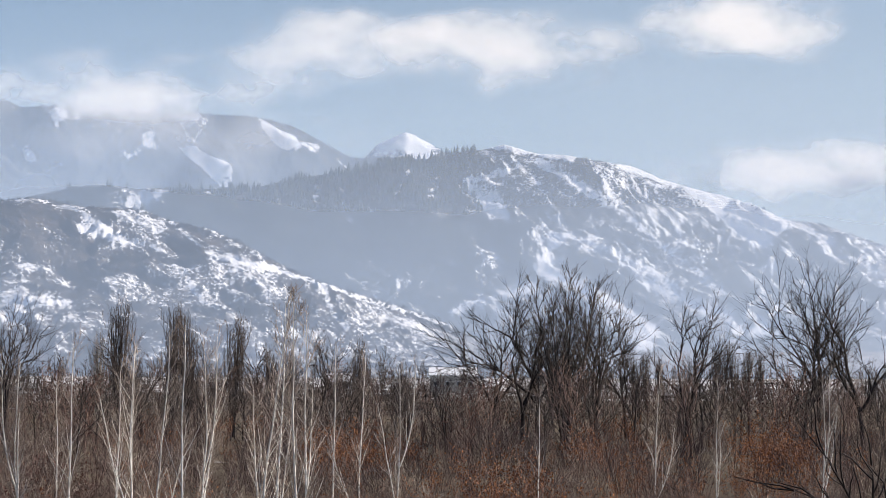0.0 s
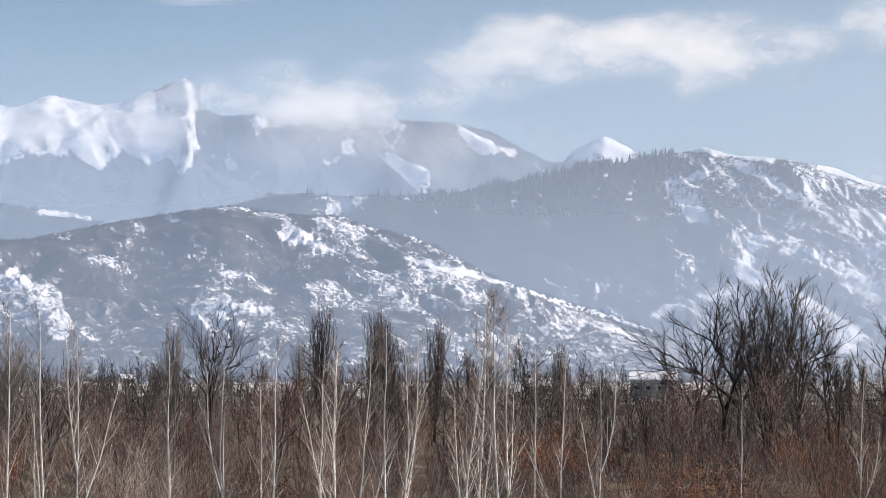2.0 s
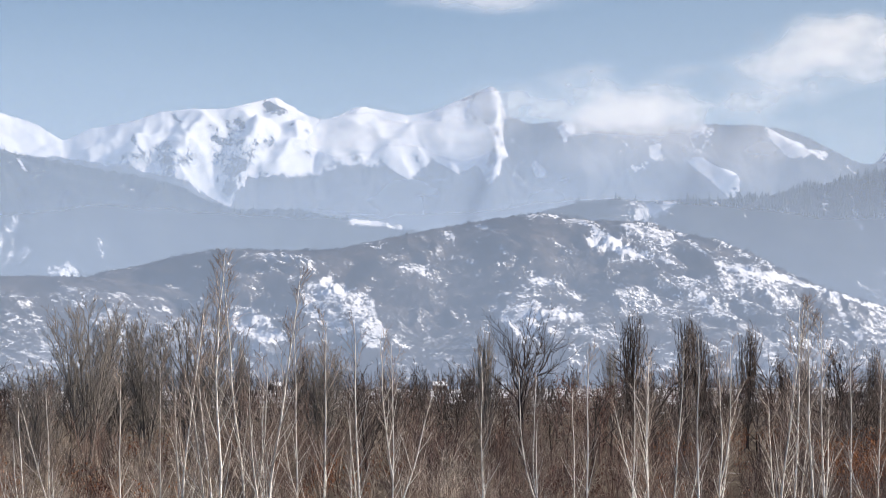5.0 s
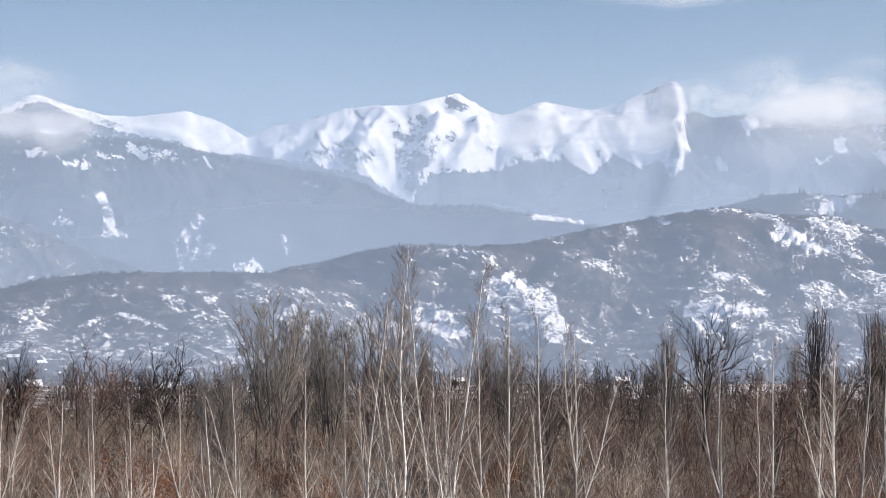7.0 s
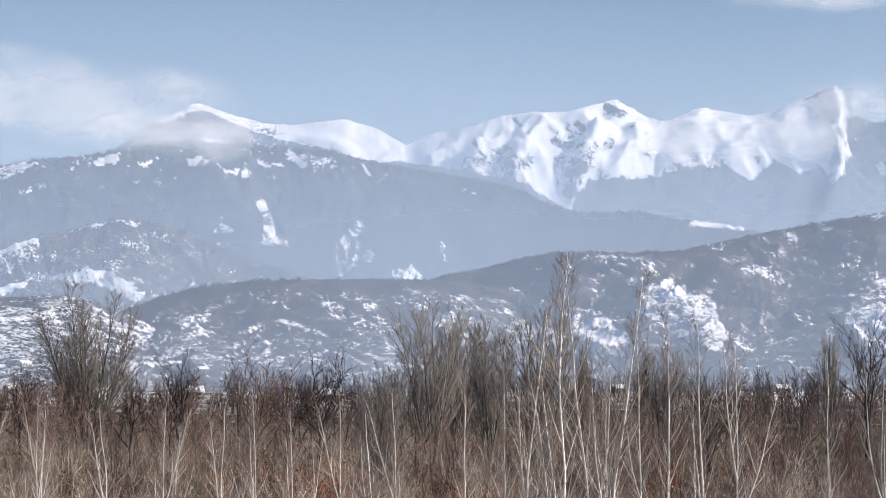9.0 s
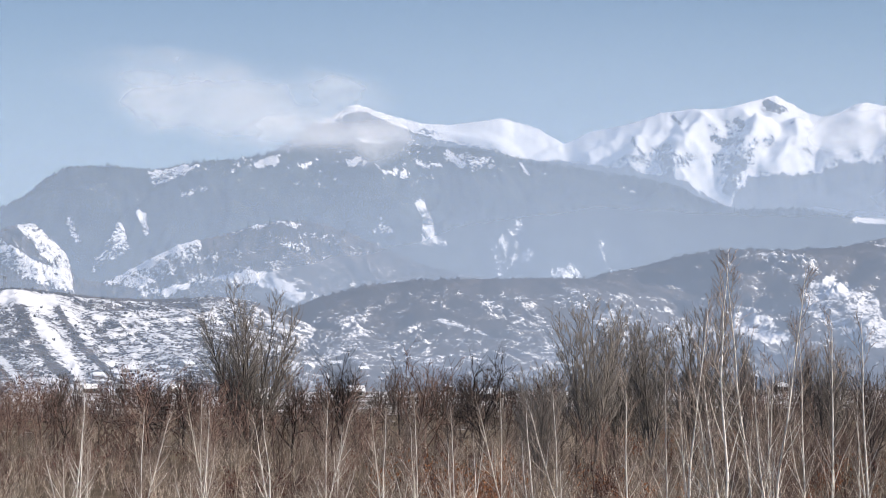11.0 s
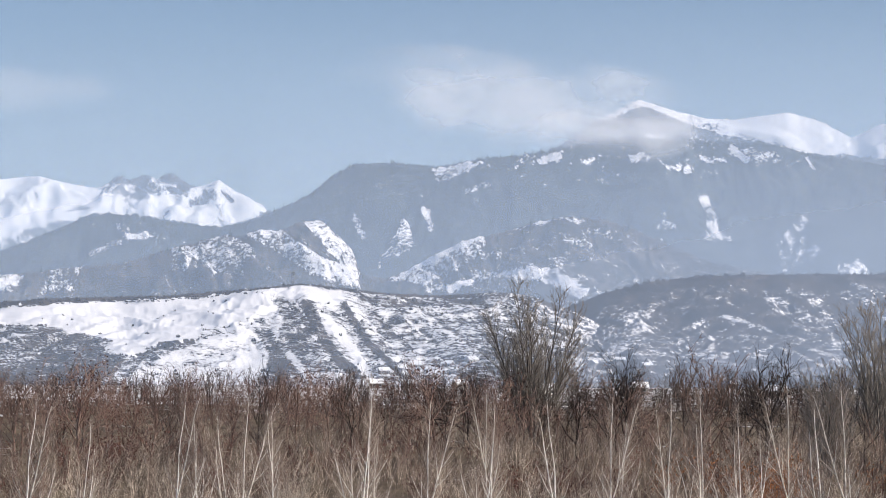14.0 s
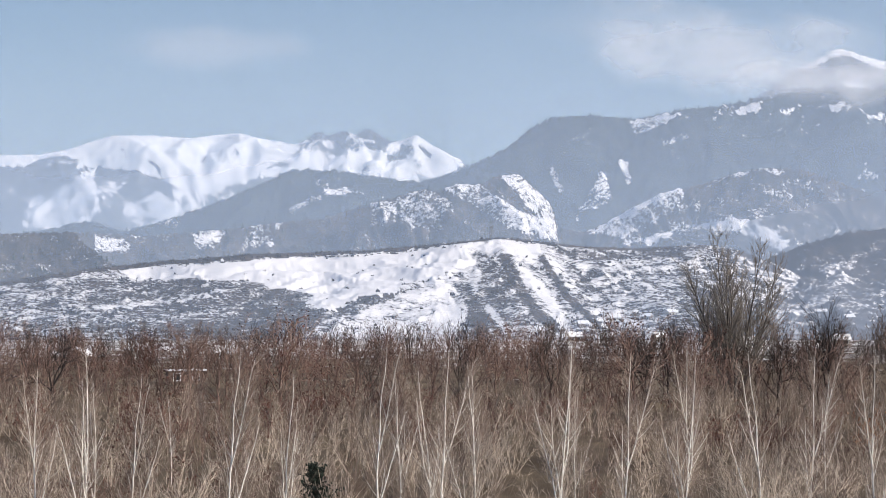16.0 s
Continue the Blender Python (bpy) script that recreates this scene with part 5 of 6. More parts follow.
ELMS = kinds([elm(41, 16, M_DARK, 34, 4, 0.30), elm(42, 16, M_DARK, 38, 4, 0.32), elm(43, 16, M_DARK, 30, 4, 0.36), elm(44, 12, M_ASH, 46, 4, 0.18, 0.02, "low spreading bare tree with dense dark twigs"), elm(45, 9, M_DARK, 34, 3, 0.3, 0.012, "young dark tree with crooked black stems")])


def top_at(bearing, rise, r, kind, full):
    """Plants a tree whose top stands at that rise at the distance r."""
    z = float(lie(r, bearing))
    height = EYE + r * math.tan(radians(rise)) - z
    return put(kind, bearing, r, height / full)


# tall dark trees beyond the thicket: bearing, rise of the top, distance, kind
for b, e, r, k in ((-3.8, 1.4, 305, ELMS[1]), (-2.35, 1.6, 315, ELMS[2]), (-1.95, 1.5, 310, ELMS[0]), (-1.2, 1.15, 320, ELMS[2]), (-6.05, 1.4, 300, ELMS[0]), (-8.95, 1.15, 310, ELMS[2]), (-9.45, 1.95, 315, ELMS[1]),
                   (-10.5, 1.75, 300, ELMS[2]), (-4.6, 0.7, 330, ELMS[1]), (10.9, 1.0, 300, ELMS[1]), (14.6, 0.35, 330, ELMS[3]),
                   (3.0, 0.55, 330, ELMS[0]), (0.9, 0.2, 340, ELMS[3]), (6.0, 0.5, 350, ELMS[0]), (4.3, 0.5, 330, ELMS[2]), (7.5, 0.75, 330, ELMS[2]), (24.5, 0.45, 300, ELMS[0]), (25.0, 0.2, 310, ELMS[3]),
                   (27.6, 0.25, 320, ELMS[3]), (28.4, 0.1, 330, ELMS[3]), (32.5, 0.2, 310, ELMS[3]), (31.9, 0.1, 300, ELMS[0]), (28.0, 0.2, 280, ELMS[1]), (29.2, 0.1, 290, ELMS[3]), (-13.5, 1.5, 300, ELMS[1]), (47.3, -0.1, 300, ELMS[0]), (34.9, -0.3, 330, ELMS[2])):
    top_at(b, e, r, k, 12 if k is ELMS[3] else 16)
for b, e, r, k in ((8.12, 1.85, 340, 0), (6.75, 1.75, 335, 0), (6.33, 1.6, 340, 1), (5.25, 1.45, 330, 0), (2.15, 0.85, 350, 0), (11.75, 1.35, 300, 2),
                   (8.6, 0.9, 350, 2), (16.35, 0.85, 400, 1), (17.9, 1.1, 330, 2), (-7.3, 0.75, 520, 1), (-7.6, 0.6, 520, 0), (-7.0, 0.65, 530, 1), (-6.8, 0.5, 520, 0), (-7.9, 0.55, 525, 1), (-5.1, 0.45, 510, 0), (-4.8, 0.35, 505, 1), (-5.4, 0.3, 515, 0), (4.3, 0.6, 380, 1), (3.8, 0.5, 385, 2)):
    top_at(b, e, r, POPLARS[k], 20)
for b, e, r, k in ((-3.15, 2.3, 300, 2), (30.3, 2.2, 340, 0), (21.7, 1.7, 290, 1), (20.25, 1.35, 300, 1), (19.0, 1.5, 270, 1), (15.9, 0.7, 300, 1), (20.95, 1.3, 310, 1), (23.0, 0.2, 240, 1)):
    top_at(b, e, r, FANS[k], max(v.co.z for v in FANS[k][0].children[1].data.vertices) - 0.4)
top_at(-10.7, -0.8, 112, ELMS[4], 9)

# birches: the tall ones first
rnd = random.Random(77)
for b, e, r, k in ((18.55, 3.45, 100, 6), (17.9, 3.2, 104, 5), (17.25, 2.9, 98, 5), (19.4, 2.2, 112, 5), (15.75, 1.75, 106, 1), (14.9, 1.65, 108, 3), (16.5, 1.6, 116, 0), (14.1, 1.0, 112, 2), (11.8, 0.8, 110, 3),
                   (9.3, 0.9, 104, 0), (7.7, 0.6, 108, 2), (7.1, 1.0, 104, 3), (6.5, 1.2, 102, 0), (6.1, 0.8, 110, 2), (4.5, 2.15, 98, 5), (4.2, 2.0, 102, 3), (3.7, 2.1, 96, 5), (3.4, 1.7, 104, 0),
                   (2.0, 0.4, 130, 1), (1.2, 0.1, 128, 2), (-2.4, -0.3, 140, 0), (-5.3, 0.1, 150, 1), (-6.9, -0.2, 150, 3), (-9.4, -0.1, 135, 2), (10.4, 0.2, 104, 2),
                   (22.6, -0.1, 110, 2), (24.0, -0.2, 112, 1), (25.3, -0.6, 104, 3), (27.0, -0.5, 108, 2), (23.3, -0.4, 100, 0), (28.5, -0.4, 112, 1), (29.8, -0.5, 104, 2), (31.6, -0.6, 108, 3), (33.1, -0.5, 106, 1), (34.7, 0.1, 110, 0),
                   (36.9, -0.7, 104, 2), (38.0, -0.9, 112, 3), (37.7, -0.4, 108, 1), (43.0, -0.3, 106, 2), (46.6, -0.3, 104, 0), (45.4, -1.0, 110, 1), (41.6, -1.0, 108, 3), (47.8, -0.8, 112, 2), (39.3, -0.2, 116, 1), (26.2, -0.3, 116, 0), (20.9, 0.3, 106, 0), (20.0, 0.6, 102, 1)):
    top_at(b, e, r, BIRCHES[(8, 7, 7, 8)[k % 4] if b > 22 else k], 15)
for k in range(15):
    b = -11.5 + 61 * (k + rnd.random()) / 15
    r = rnd.uniform(98, 165)
    tall = (0.3 if 2 < b < 21 else -0.9) + rnd.gauss(0, 0.45) - 0.006 * (165 - r)
    if b > 2.5:
        top_at(b, min(tall, 1.2), r, BIRCHES[rnd.randrange(5) if b < 21 else rnd.choice((7, 8))], 15)


# ------------------------------------------------------------------ the thicket
def shrub(seed, height, stems, lean, each, wood_mat, leaf_mat=None, leaves=0, label="", sub=1, thick=0.014):
    wood, foliage = bush_wood(seed, height, stems, lean, each, leaves, thick, 0.11, sub)
    base = new("shrub")
    for n, w, m in (("brushwork", wood, wood_mat), ("foliage", foliage, leaf_mat)):
        if w.f:
            ob = new(n, w.mesh(n, m))
            ob.parent = base
    return tagged(base, label, "shrub", "shrubs of the thicket"), (wood, foliage)


SHRUBS = [shrub(51, 4.6, 12, 26, 8, M_BROWN, label="bare brown shrub with thin upright stems", sub=2), shrub(52, 4.4, 13, 34, 8, M_STRAW, label="straw-coloured bare shrub with fine twigs", sub=2),
          shrub(53, 4.8, 11, 22, 9, M_UMBER, label="tall bare brown shrub with many twigs", sub=2), shrub(54, 3.8, 13, 42, 8, M_STRAW, label="low spreading shrub with pale tangled twigs", sub=2),
          shrub(55, 4.2, 10, 32, 6, M_BROWN, M_RUSSET, 12, "bushy oak shrub that keeps its russet leaves"), shrub(56, 3.8, 10, 34, 6, M_BROWN, M_MAROON, 7, "shrub with withered maroon leaves"),
          shrub(57, 5.5, 8, 14, 11, M_PALE, label="cluster of thin pale saplings", thick=0.014, sub=2)]
KINDS = [[s[0], False] for s in SHRUBS]


RUSSET = ((2.6, 190, 5), (-1.6, 125, 6), (-0.6, 135, 4), (-2.4, 118, 4), (-7.4, 170, 5), (-5.0, 150, 4), (24.6, 170, 5), (20.4, 130, 3), (22.0, 190, 4), (-9.0, 200, 5), (-3.5, 210, 5))  # bearing, distance, radius of russet stands


def which(b, r, rnd):
    """The kind of shrub: russet and brown to the right, straw to the left."""
    left = step(8, 24, b)
    for cb, cr, wide in RUSSET:
        if math.hypot((b - cb) * r / 57.3, (r - cr) * 0.35) < wide and rnd.random() < 0.75:
            return 4
    patch = float(fractal(np.array(b * r / 900.0), np.array(r / 22.0), 3, 31))
    if patch > 0.22 and r > 120:
        return 4 if b < 8 or (patch > 0.42 and b < 28) else 5
    x = rnd.random()
    if x < 0.03 + 0.05 * step(-2, 4, b):
        return 6
    if x < 0.22 + 0.66 * left:
        return 1 if rnd.random() < 0.6 else 3
    return 0 if rnd.random() < 0.25 + 0.6 * step(2, 10, b) else 2


# small dense trees that close the view between the tall ones
def small_tree(seed, height, limbs, wide, mat, leaf_mat=None, leaves=0, label=""):
    """A short trunk that breaks up into a rounded crown of fine twigs."""
    rnd = random.Random(seed)
    trunk, crown, foliage = Wood(), Wood(), Wood()
    main = bend_line(rnd, Vector((0, 0, -0.2)), Vector((rnd.gauss(0, 0.06), rnd.gauss(0, 0.06), 1)), height * 0.62, 4, 0.08, 0.05)
    trunk.stem(main, [height * 0.014 * (1 - i / 4.4) + 0.012 for i in range(5)], 5)
    for k in range(limbs):
        t = 0.14 + 0.8 * (k + rnd.random()) / limbs
        p, d = along_line(main, min(t, 0.97))
        size = height * (0.62 - 0.26 * t) * rnd.uniform(0.75, 1.1)
        line = bend_line(rnd, p, turned(rnd, d, wide * rnd.uniform(0.45, 1.15) * (1.15 - 0.5 * t), k * 2.4), size, 3, 0.13, 0.09)
        crown.stem(line, [0.022 + 0.006 * size, 0.02 + 0.003 * size, 0.02, 0.0], 3)
        for j in range(7):
            q, e = along_line(line, 0.22 + 0.76 * (j + rnd.random()) / 7)
            far = size * rnd.uniform(0.22, 0.42)
            twig = bend_line(rnd, q, turned(rnd, e, rnd.uniform(22, 58)), far, 1, 0.1, 0.08)
            crown.stem(twig, [0.026, 0.0], 3)
            for m in range(2):
                q, e = along_line(twig, rnd.uniform(0.15, 0.9))
                crown.stem(bend_line(rnd, q, turned(rnd, e, rnd.uniform(20, 55)), far * rnd.uniform(0.35, 0.65), 1, 0.1, 0.08), [0.021, 0.0], 3)
            for m in range(leaves):
                w, _ = along_line(twig, rnd.uniform(0.1, 1.0))
                foliage.leaf(w + Vector((rnd.gauss(0, 0.2), rnd.gauss(0, 0.2), rnd.gauss(0, 0.2))), rnd.uniform(0.08, 0.17), rnd)
    return build_tree("small_tree", [("trunk", trunk, mat), ("crown", crown, mat), ("foliage", foliage, leaf_mat)], label, "tree", "small trees behind the thicket")


COPSE = [small_tree(61, 8.0, 13, 46, M_ASH, label="small dense bare tree with dark twigs"), small_tree(62, 8.0, 13, 54, M_BROWN, label="small dense bare tree with brown twigs"),
         small_tree(63, 7.0, 12, 56, M_BROWN, M_MAROON, 5, "small oak that keeps some withered maroon leaves")]
SMALL = kinds(COPSE)
beyond = {}
rnd = random.Random(31)
for k in range(250):
    b, r = -12.5 + 62 * (k + rnd.random()) / 250, rnd.uniform(250, 360) if k % 3 else rnd.uniform(360, 520)
    tall = (-0.12 if b < 12 else -0.08 if b < 32 else -0.02) + rnd.gauss(0, 0.34) + (0.9 if b > 12 else 0.6) * float(fractal(np.array(b / 1.3), np.array(1.5), 2, 44))
    x = rnd.random()
    left = step(24, 33, b)
    pick = 0 if x < 0.6 - 0.55 * left else 1 if x < 0.84 - 0.2 * left else 2
    size = max(0.35, (EYE + r * math.tan(radians(tall)) - float(lie(r, b))) / (8.0 if pick < 2 else 7.0))
    if k % 3:
        put(SMALL[pick], b, r, size)
    else:
        beyond.setdefault(pick, []).append((*at(b, r), size, rnd.uniform(0, 6.283)))

for k in range(98):
    b, r = -12 + 27 * (k + rnd.random()) / 98, rnd.uniform(270, 480)
    put(SMALL[0 if k % 3 else 1], b, r, max(0.4, (EYE + r * math.tan(radians(rnd.gauss(0.02, 0.28))) - float(lie(r, b))) / 8.0))

for k in range(34):
    b, r = 32.5 + 17 * (k + rnd.random()) / 34, rnd.uniform(300, 420)
    put(SMALL[1 if k % 3 else 2], b, r, max(0.4, (EYE + r * math.tan(radians(rnd.gauss(0.08, 0.28))) - float(lie(r, b))) / 8.0))

for pick, rows in beyond.items():
    rows = np.array(rows)
    for ob in COPSE[pick].children:
        me = ob.data
        co, faces = np.empty(len(me.vertices) * 3, np.float32), np.empty(len(me.loops), np.int32)
        me.vertices.foreach_get("co", co), me.loops.foreach_get("vertex_index", faces)
        v, f = tile(co.reshape(-1, 3), faces.reshape(-1, 3), rows[:, :3], rows[:, 3], rows[:, 4])
        tagged(new("far_copse", mesh_of("far_copse", v, f, me.materials[0])), "small bare trees far behind the thicket", "woods", kind="stuff")


# a dark evergreen at the thicket's near edge
def juniper(seed, height):
    rnd = random.Random(seed)
    trunk, needles = Wood(), Wood()
    main = bend_line(rnd, Vector((0, 0, -0.2)), Vector((0, 0, 1)), height, 6, 0.04, 0.05)
    trunk.stem(main, [0.07 * (1 - i / 6.3) + 0.008 for i in range(7)], 5)
    for k in range(70):
        t = 0.12 + 0.86 * k / 70
        p, d = along_line(main, min(t, 0.98))
        line = bend_line(rnd, p, turned(rnd, d, rnd.uniform(35, 62), k * 2.4), height * (0.42 * (1 - t) ** 0.7 + 0.08) * rnd.uniform(0.6, 1.15), 3, 0.14, 0.1)
        trunk.stem(line, [0.014, 0.012, 0.008, 0.0], 3)
        for m in range(26):
            q, _ = along_line(line, rnd.uniform(0.15, 0.99))
            needles.leaf(q + Vector((rnd.gauss(0, 0.07), rnd.gauss(0, 0.07), rnd.gauss(0, 0.07))), rnd.uniform(0.10, 0.2), rnd)
    return build_tree("juniper", [("trunk", trunk, M_DARK), ("foliage", needles, M_SPRUCE)], "dark green evergreen shrub among the pale brush", "shrub", "evergreens in the thicket")


put([juniper(64, 4.2), False], 40.75, 112, 1.05)

# the far belt of trees along the foot of the hills
belt, _ = bush_wood(71, 7.0, 8, 26, 8, 0, 0.055, 0.1, 1)
rnd = random.Random(8)
rows = []
for k in range(380):
    b, r = rnd.uniform(-12, 50) if k < 280 else rnd.uniform(12, 50), rnd.uniform(480, 1180) if k % 2 else rnd.uniform(480, 760)
    x, y, z = at(b, r)
    rows.append((x, y, z, rnd.uniform(0.8, 1.55) + 0.3 * max(0.0, rnd.gauss(0, 0.5)), rnd.uniform(0, 6.283)))
rows = np.array(rows)
v, f = tile(np.array([tuple(p) for p in belt.v]), np.array(belt.f), rows[:, :3], rows[:, 3], rows[:, 4])
tagged(new("far_woods", mesh_of("far_woods", v, f, M_ASH)), "belt of bare grey trees across the plain", "woods", kind="stuff")

rnd = random.Random(99)
spots = []
for k in range(40000):
    r = math.sqrt(rnd.uniform(88 ** 2, 345 ** 2))
    b = rnd.uniform(-12, 49.5)
    if rnd.random() < (0.054 if r < 260 else 0.036):
        spots.append((r, b))
spots.sort()
far = {}
for b, r, size in ((-1.9, 136, 1.3), (-1.45, 142, 1.35), (-2.3, 150, 1.25), (-1.0, 146, 1.2), (-1.7, 158, 1.4), (-2.6, 140, 1.1), (-0.7, 170, 1.3), (2.7, 198, 1.4), (2.4, 204, 1.3), (3.0, 210, 1.3), (-7.4, 226, 1.4), (-7.9, 232, 1.4), (-8.4, 222, 1.3), (-5.2, 180, 1.3), (-3.6, 210, 1.35), (20.3, 126, 1.0), (24.5, 160, 1.2), (24.9, 166, 1.2)):
    put(KINDS[4], b, r, size)
for b, r, size in ((45.2, 215, 1.5), (44.8, 225, 1.6), (44.3, 210, 1.4), (43.9, 230, 1.5), (42.7, 235, 1.6), (42.2, 220, 1.5), (41.6, 228, 1.6), (41.0, 215, 1.4), (40.7, 240, 1.6), (37.4, 225, 1.3), (36.2, 235, 1.4), (34.0, 230, 1.3), (28.1, 215, 1.2), (25.6, 220, 1.3)):
    put(KINDS[5], b, r, size)
for i, (r, b) in enumerate(spots):
    k = which(b, r, rnd)
    size = rnd.uniform(0.65, 1.25) * (1 + 0.5 * float(fractal(np.array(b / 3.0), np.array(r / 40.0), 2, 12)))
    if i < 285:
        put(KINDS[k], b, r, size)
    else:
        x, y, z = at(b, r)
        far.setdefault((k, r > 185), []).append((x, y, z, size, rnd.uniform(0, 6.283)))
LEAN = [bush_wood(*args) for args in ((91, 4.6, 11, 26, 7, 0, 0.023, 0.2, 1), (92, 4.4, 11, 34, 7, 0, 0.023, 0.2, 1), (93, 4.8, 10, 22, 7, 0, 0.023, 0.2, 1), (94, 3.8, 11, 42, 7, 0, 0.023, 0.2, 1), (95, 4.2, 10, 32, 5, 6, 0.022, 0.16, 0), (96, 3.8, 10, 34, 5, 5, 0.022, 0.16, 0), (97, 5.5, 7, 13, 9, 0, 0.018, 0.2, 1))]
for (k, beyond), rows in far.items():
    rows = np.array(rows)
    both = LEAN[k] if beyond else SHRUBS[k][1]
    for n, w, m in (("thicket_stems", both[0], (M_BROWN, M_STRAW, M_UMBER, M_STRAW, M_BROWN, M_BROWN, M_PALE)[k]), ("thicket_leaves", both[1], M_RUSSET if k == 4 else M_MAROON)):
        if w.f:
            v, f = tile(np.array([tuple(p) for p in w.v]), np.array(w.f), rows[:, :3], rows[:, 3], rows[:, 4])
            tagged(new(n, mesh_of(n, v, f, m)), "dense winter thicket of bare brown stems" if n == "thicket_stems" else "withered red-brown leaves in the thicket", "thicket", kind="stuff")


# ------------------------------------------------------------------ the village
def house(bearing, r, wide, deep, wall_high, roof_high, turn, wall_mat, windows=3, flat=False, label="small house under a snow-covered gable roof", spot=None):
    x, y, z = at(bearing, r) if spot is None else spot
    base = new("house")
    base.matrix_world = pose(x, y, z - 0.2, 0, 0, bearing + turn)
    bm = box(bmesh.new(), 0, 0, wall_high / 2, wide, deep, wall_high)
    if not flat:
        for s in (-1, 1):
            v = [bm.verts.new(p) for p in ((s * wide / 2, -deep / 2, wall_high), (s * wide / 2, deep / 2, wall_high), (s * wide / 2, 0, wall_high + roof_high))]
            bm.faces.new(v)
    wall = part("wall", bm, wall_mat, base)
    bm = bmesh.new()
    if flat:
        box(bm, 0, 0, wall_high + 0.17, wide + 0.7, deep + 0.7, 0.3, 0.06)
    else:
        over = 0.45
        slope = roof_high / (deep / 2)
        low = wall_high - over * slope
        for s in (-1, 1):
            pts = [(-wide / 2 - over, s * (deep / 2 + over), low), (wide / 2 + over, s * (deep / 2 + over), low), (wide / 2 + over, 0, wall_high + roof_high), (-wide / 2 - over, 0, wall_high + roof_high)]
            under = [bm.verts.new((px, py, pz + 0.03)) for px, py, pz in pts]
            over_v = [bm.verts.new((px, py, pz + 0.28)) for px, py, pz in pts]
            bm.faces.new(under), bm.faces.new(over_v)
            for i in range(4):
                bm.faces.new((under[i], under[(i + 1) % 4], over_v[(i + 1) % 4], over_v[i]))
    roof = part("roof", bm, M_ROOF, base, "thick snow on the roof")
    if not flat:
        part("chimney", box(bmesh.new(), wide * 0.22, deep * 0.12, wall_high + roof_high * 0.9 + 0.4, 0.5, 0.5, 1.5, 0.03), M_BRICK, roof)
    for i in range(windows):
        px = (i - (windows - 1) / 2) * wide / max(windows, 1)
        frame_bm = bmesh.new()
        for cx, cz, sx, sz in ((px, wall_high * 0.55 + 0.7, 1.4, 0.12), (px, wall_high * 0.55 - 0.7, 1.4, 0.12), (px - 0.64, wall_high * 0.55, 0.12, 1.4), (px + 0.64, wall_high * 0.55, 0.12, 1.4)):
            box(frame_bm, cx, -deep / 2 - 0.04, cz, sx, 0.12, sz)
        win = part("window", frame_bm, M_ROOF, base, "white window frame")
        part("pane", box(bmesh.new(), px, -deep / 2 - 0.012, wall_high * 0.55, 1.16, 0.04, 1.16), M_PANE, win)
    part("door", box(bmesh.new(), wide / 2 + 0.03, 0, 1.05, 0.08, 0.95, 2.1, 0.02), M_BRICK, base)
    return tagged(base, label, "house", "houses of the village")


def on_slope(hill, bearing, rise):
    """The place on a hill's front at that bearing and rise, a little sunk for a terrace."""
    B, up, V, P, _ = SURFACES[hill]
    col = np.abs(B[0] - bearing).argmin()
    row = np.where(V[:, col] > 0.3, np.abs(up[:, col] - rise), 9).argmin()
    x, y, z = (float(c) for c in P[row, col])
    return x, y, z - 1.0


for hill, b, e, w, d, h, rh, turn, mat, n in (("hill_scrub", 28.75, 0.2, 6, 5, 3.0, 1.8, 70, M_WALL, 2), ("hill_scrub", 28.1, 0.28, 7, 5, 2.8, 1.5, 0, M_WALL, 2), ("hill_scrub", 27.4, 0.12, 6, 5, 2.8, 1.5, 20, M_BRICK, 2), ("hill_scrub", 29.4, 0.1, 6, 5, 2.8, 1.6, -15, M_BRICK, 2),
                                             ("hill_west", 33.2, 0.15, 8, 5, 2.8, 1.5, 5, M_WALL, 3), ("hill_west", 32.4, 0.2, 6, 5, 2.8, 1.6, -20, M_BRICK, 2), ("hill_west", 31.8, 0.3, 7, 5, 2.8, 1.6, 40, M_WALL, 3), ("hill_west", 34.0, 0.0, 6, 5, 2.8, 1.6, 15, M_BRICK, 2)):
    house(b, 0, w, d, h, rh, turn, mat, n, spot=on_slope(hill, b, e))
for hill, b, e, w, d, h, n in (("hill_scrub", 27.0, 0.24, 12, 5, 2.6, 4), ("hill_scrub", 26.2, 0.2, 13, 5, 2.5, 4), ("hill_scrub", 25.5, 0.14, 10, 5, 2.5, 3)):
    house(b, 0, w, d, h, 0, 4, M_BRICK, n, True, "long low building with a flat snow-covered roof", spot=on_slope(hill, b, e))
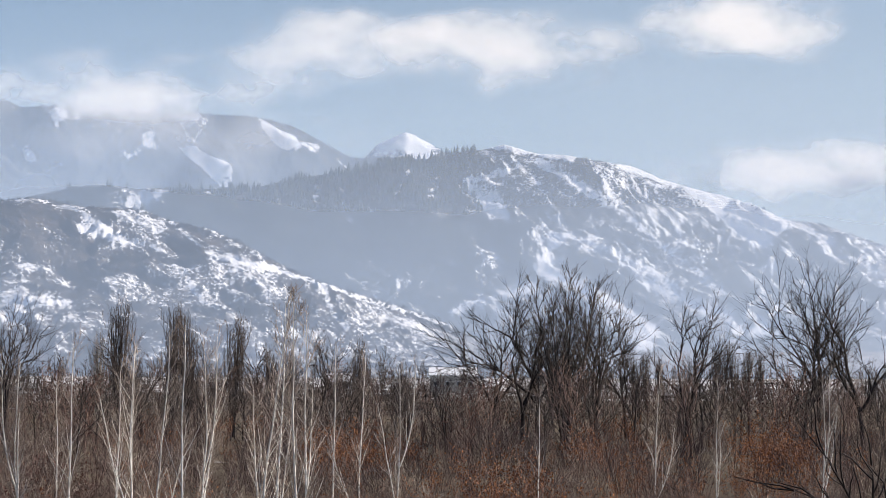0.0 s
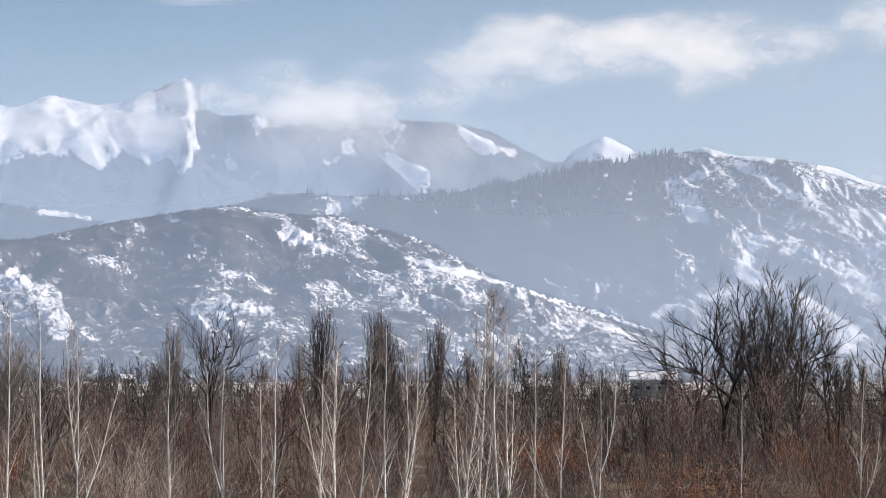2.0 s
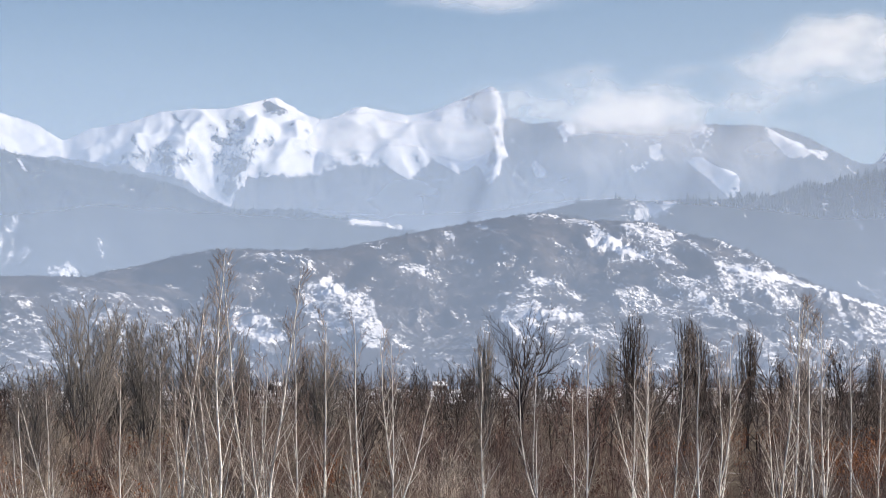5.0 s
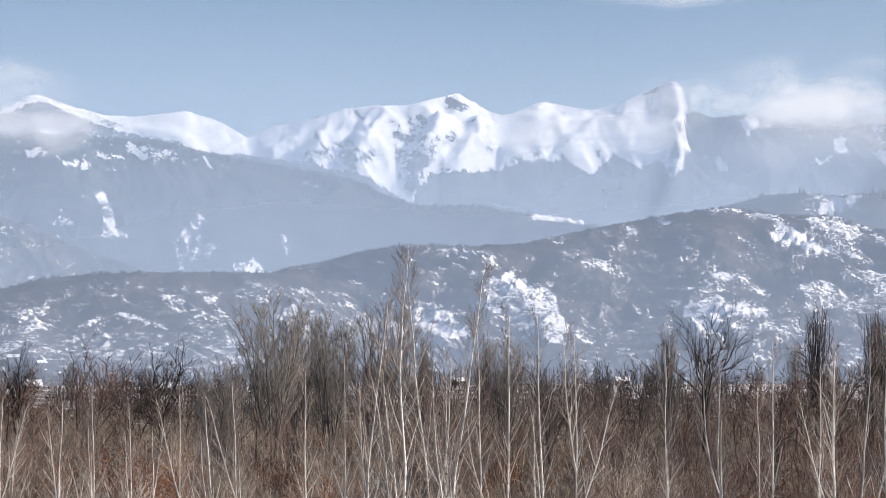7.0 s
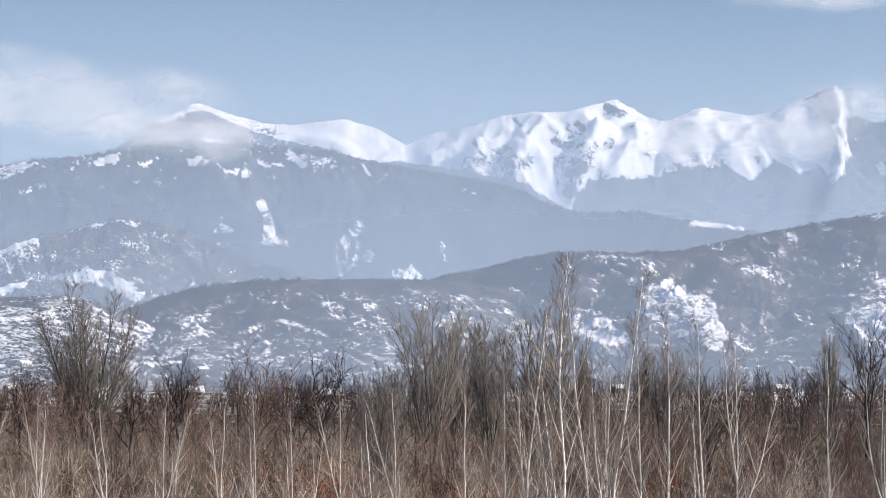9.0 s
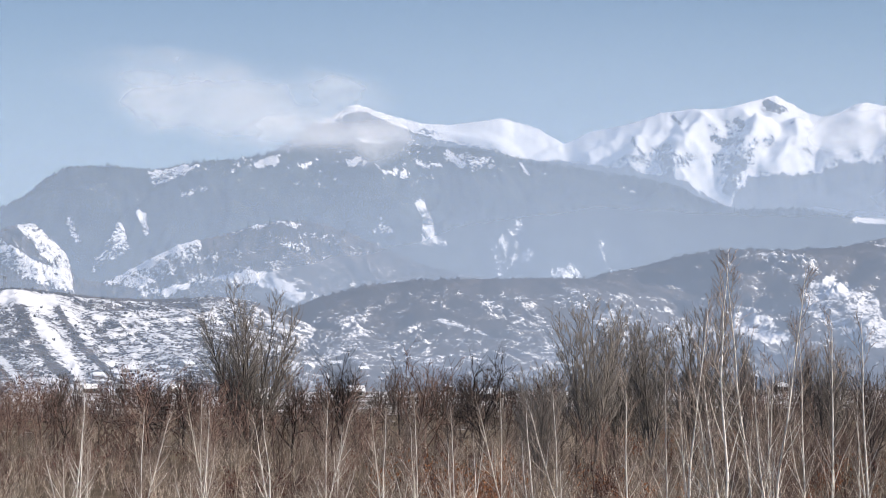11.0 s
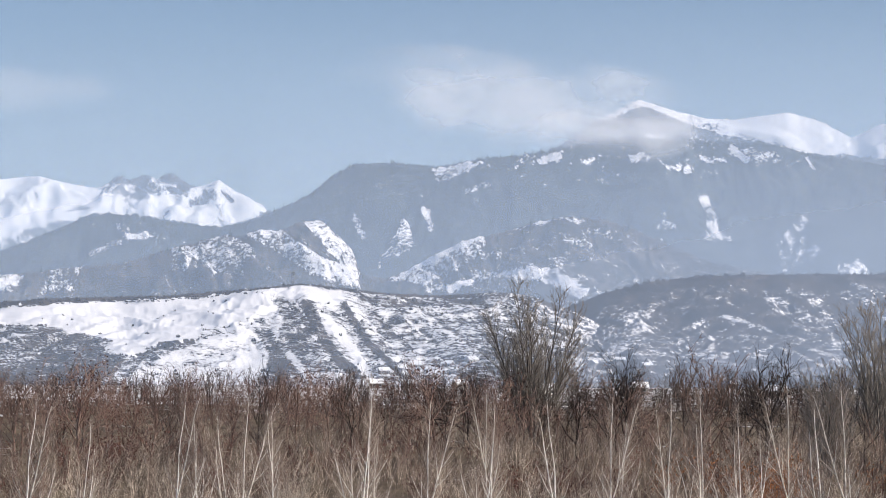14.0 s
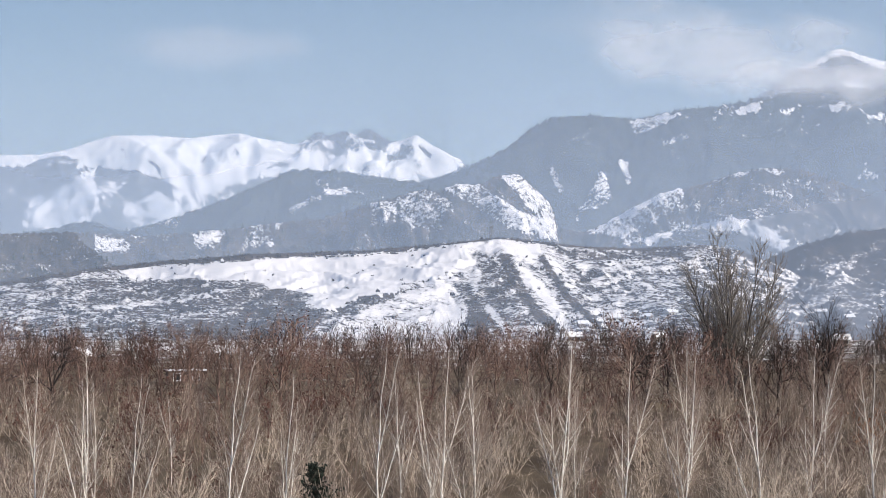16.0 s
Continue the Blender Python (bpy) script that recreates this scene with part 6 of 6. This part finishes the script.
for b, r, w, d, h, rh, turn, mat, n in ((27.6, 900, 6, 5, 2.6, 1.8, 10, M_WALL, 2), (24.2, 820, 6, 5, 2.6, 1.8, -20, M_BRICK, 2), (29.9, 860, 7, 5, 2.6, 1.8, 40, M_WALL, 3),
                                      (34.2, 1120, 6, 5, 2.5, 1.7, 10, M_BRICK, 2), (33.4, 1100, 6, 5, 2.5, 1.7, -15, M_BRICK, 2), (32.1, 1080, 6, 5, 2.5, 1.7, 30, M_WALL, 2), (30.9, 1140, 6, 5, 2.5, 1.7, 5, M_BRICK, 3),
                                      (25.2, 1100, 6, 5, 2.5, 1.7, 20, M_BRICK, 2), (43.0, 640, 6, 5, 2.5, 1.7, 10, M_BRICK, 2), (45.2, 700, 6, 5, 2.5, 1.7, -10, M_WALL, 2), (46.6, 620, 6, 5, 2.5, 1.7, 70, M_BRICK, 2),
                                      (12.9, 1060, 6, 5, 2.4, 1.5, 10, M_BRICK, 2), (17.0, 1060, 6, 5, 2.4, 1.5, 25, M_BRICK, 2), (2.6, 720, 8, 7, 3.4, 2.2, 5, M_WALL, 2), (21.6, 700, 6, 5, 2.5, 1.7, 80, M_BRICK, 2)):
    house(b, r, w, d, h, rh, turn, mat, n)
for b, r, w, d, h, n in ((44.0, 430, 7, 5, 2.4, 2),):
    house(b, r, w, d, h, 0, 4, M_BRICK, n, True, "long low building with a flat snow-covered roof")
house(-0.25, 700, 14, 10, 5.6, 2.2, 2, M_WALL, 4, False, "long pale building under a low snowy roof")


def mast(bearing, r, z, high):
    """A small lattice tower with a cabin near its top."""
    x, y, _ = at(bearing, r, 0)
    base = new("lookout_tower")
    base.matrix_world = pose(x, y, z, 0, 0, bearing + 20)
    for sx in (-1, 1):
        for sy in (-1, 1):
            bm = bmesh.new()
            got = box(bm, 0, 0, high / 2, 0.22, 0.22, high)
            for v in got.verts:
                k = 1.25 - 0.55 * v.co.z / high
                v.co.x += sx * k
                v.co.y += sy * k
            part("leg", bm, M_STEEL, base)
    for i in range(4):
        h, k = high * (0.2 + 0.2 * i), 1.25 - 0.55 * (0.2 + 0.2 * i)
        bm = bmesh.new()
        for s in (-1, 1):
            box(bm, 0, s * k, h, 2 * k, 0.12, 0.12), box(bm, s * k, 0, h, 0.12, 2 * k - 0.13, 0.12)
        part("brace", bm, M_STEEL, base)
    part("cabin", box(bmesh.new(), 0, 0, high + 0.6, 2.0, 2.0, 1.5, 0.08), M_STEEL, base)
    part("antenna", box(bmesh.new(), 0, 0, high + 2.4, 0.14, 0.14, 2.2, 0.02), M_STEEL, base)
    tagged(base, "dark steel lookout tower on the white hilltop", "tower")


B, rise, V, P, _ = SURFACES["hill_west"]
spot = P[np.abs(V[:, 0]).argmin(), np.abs(B[0] - 36.3).argmin()]
mast(36.3, float(np.hypot(spot[0], spot[1])), float(spot[2]) - 0.5, 8.0)
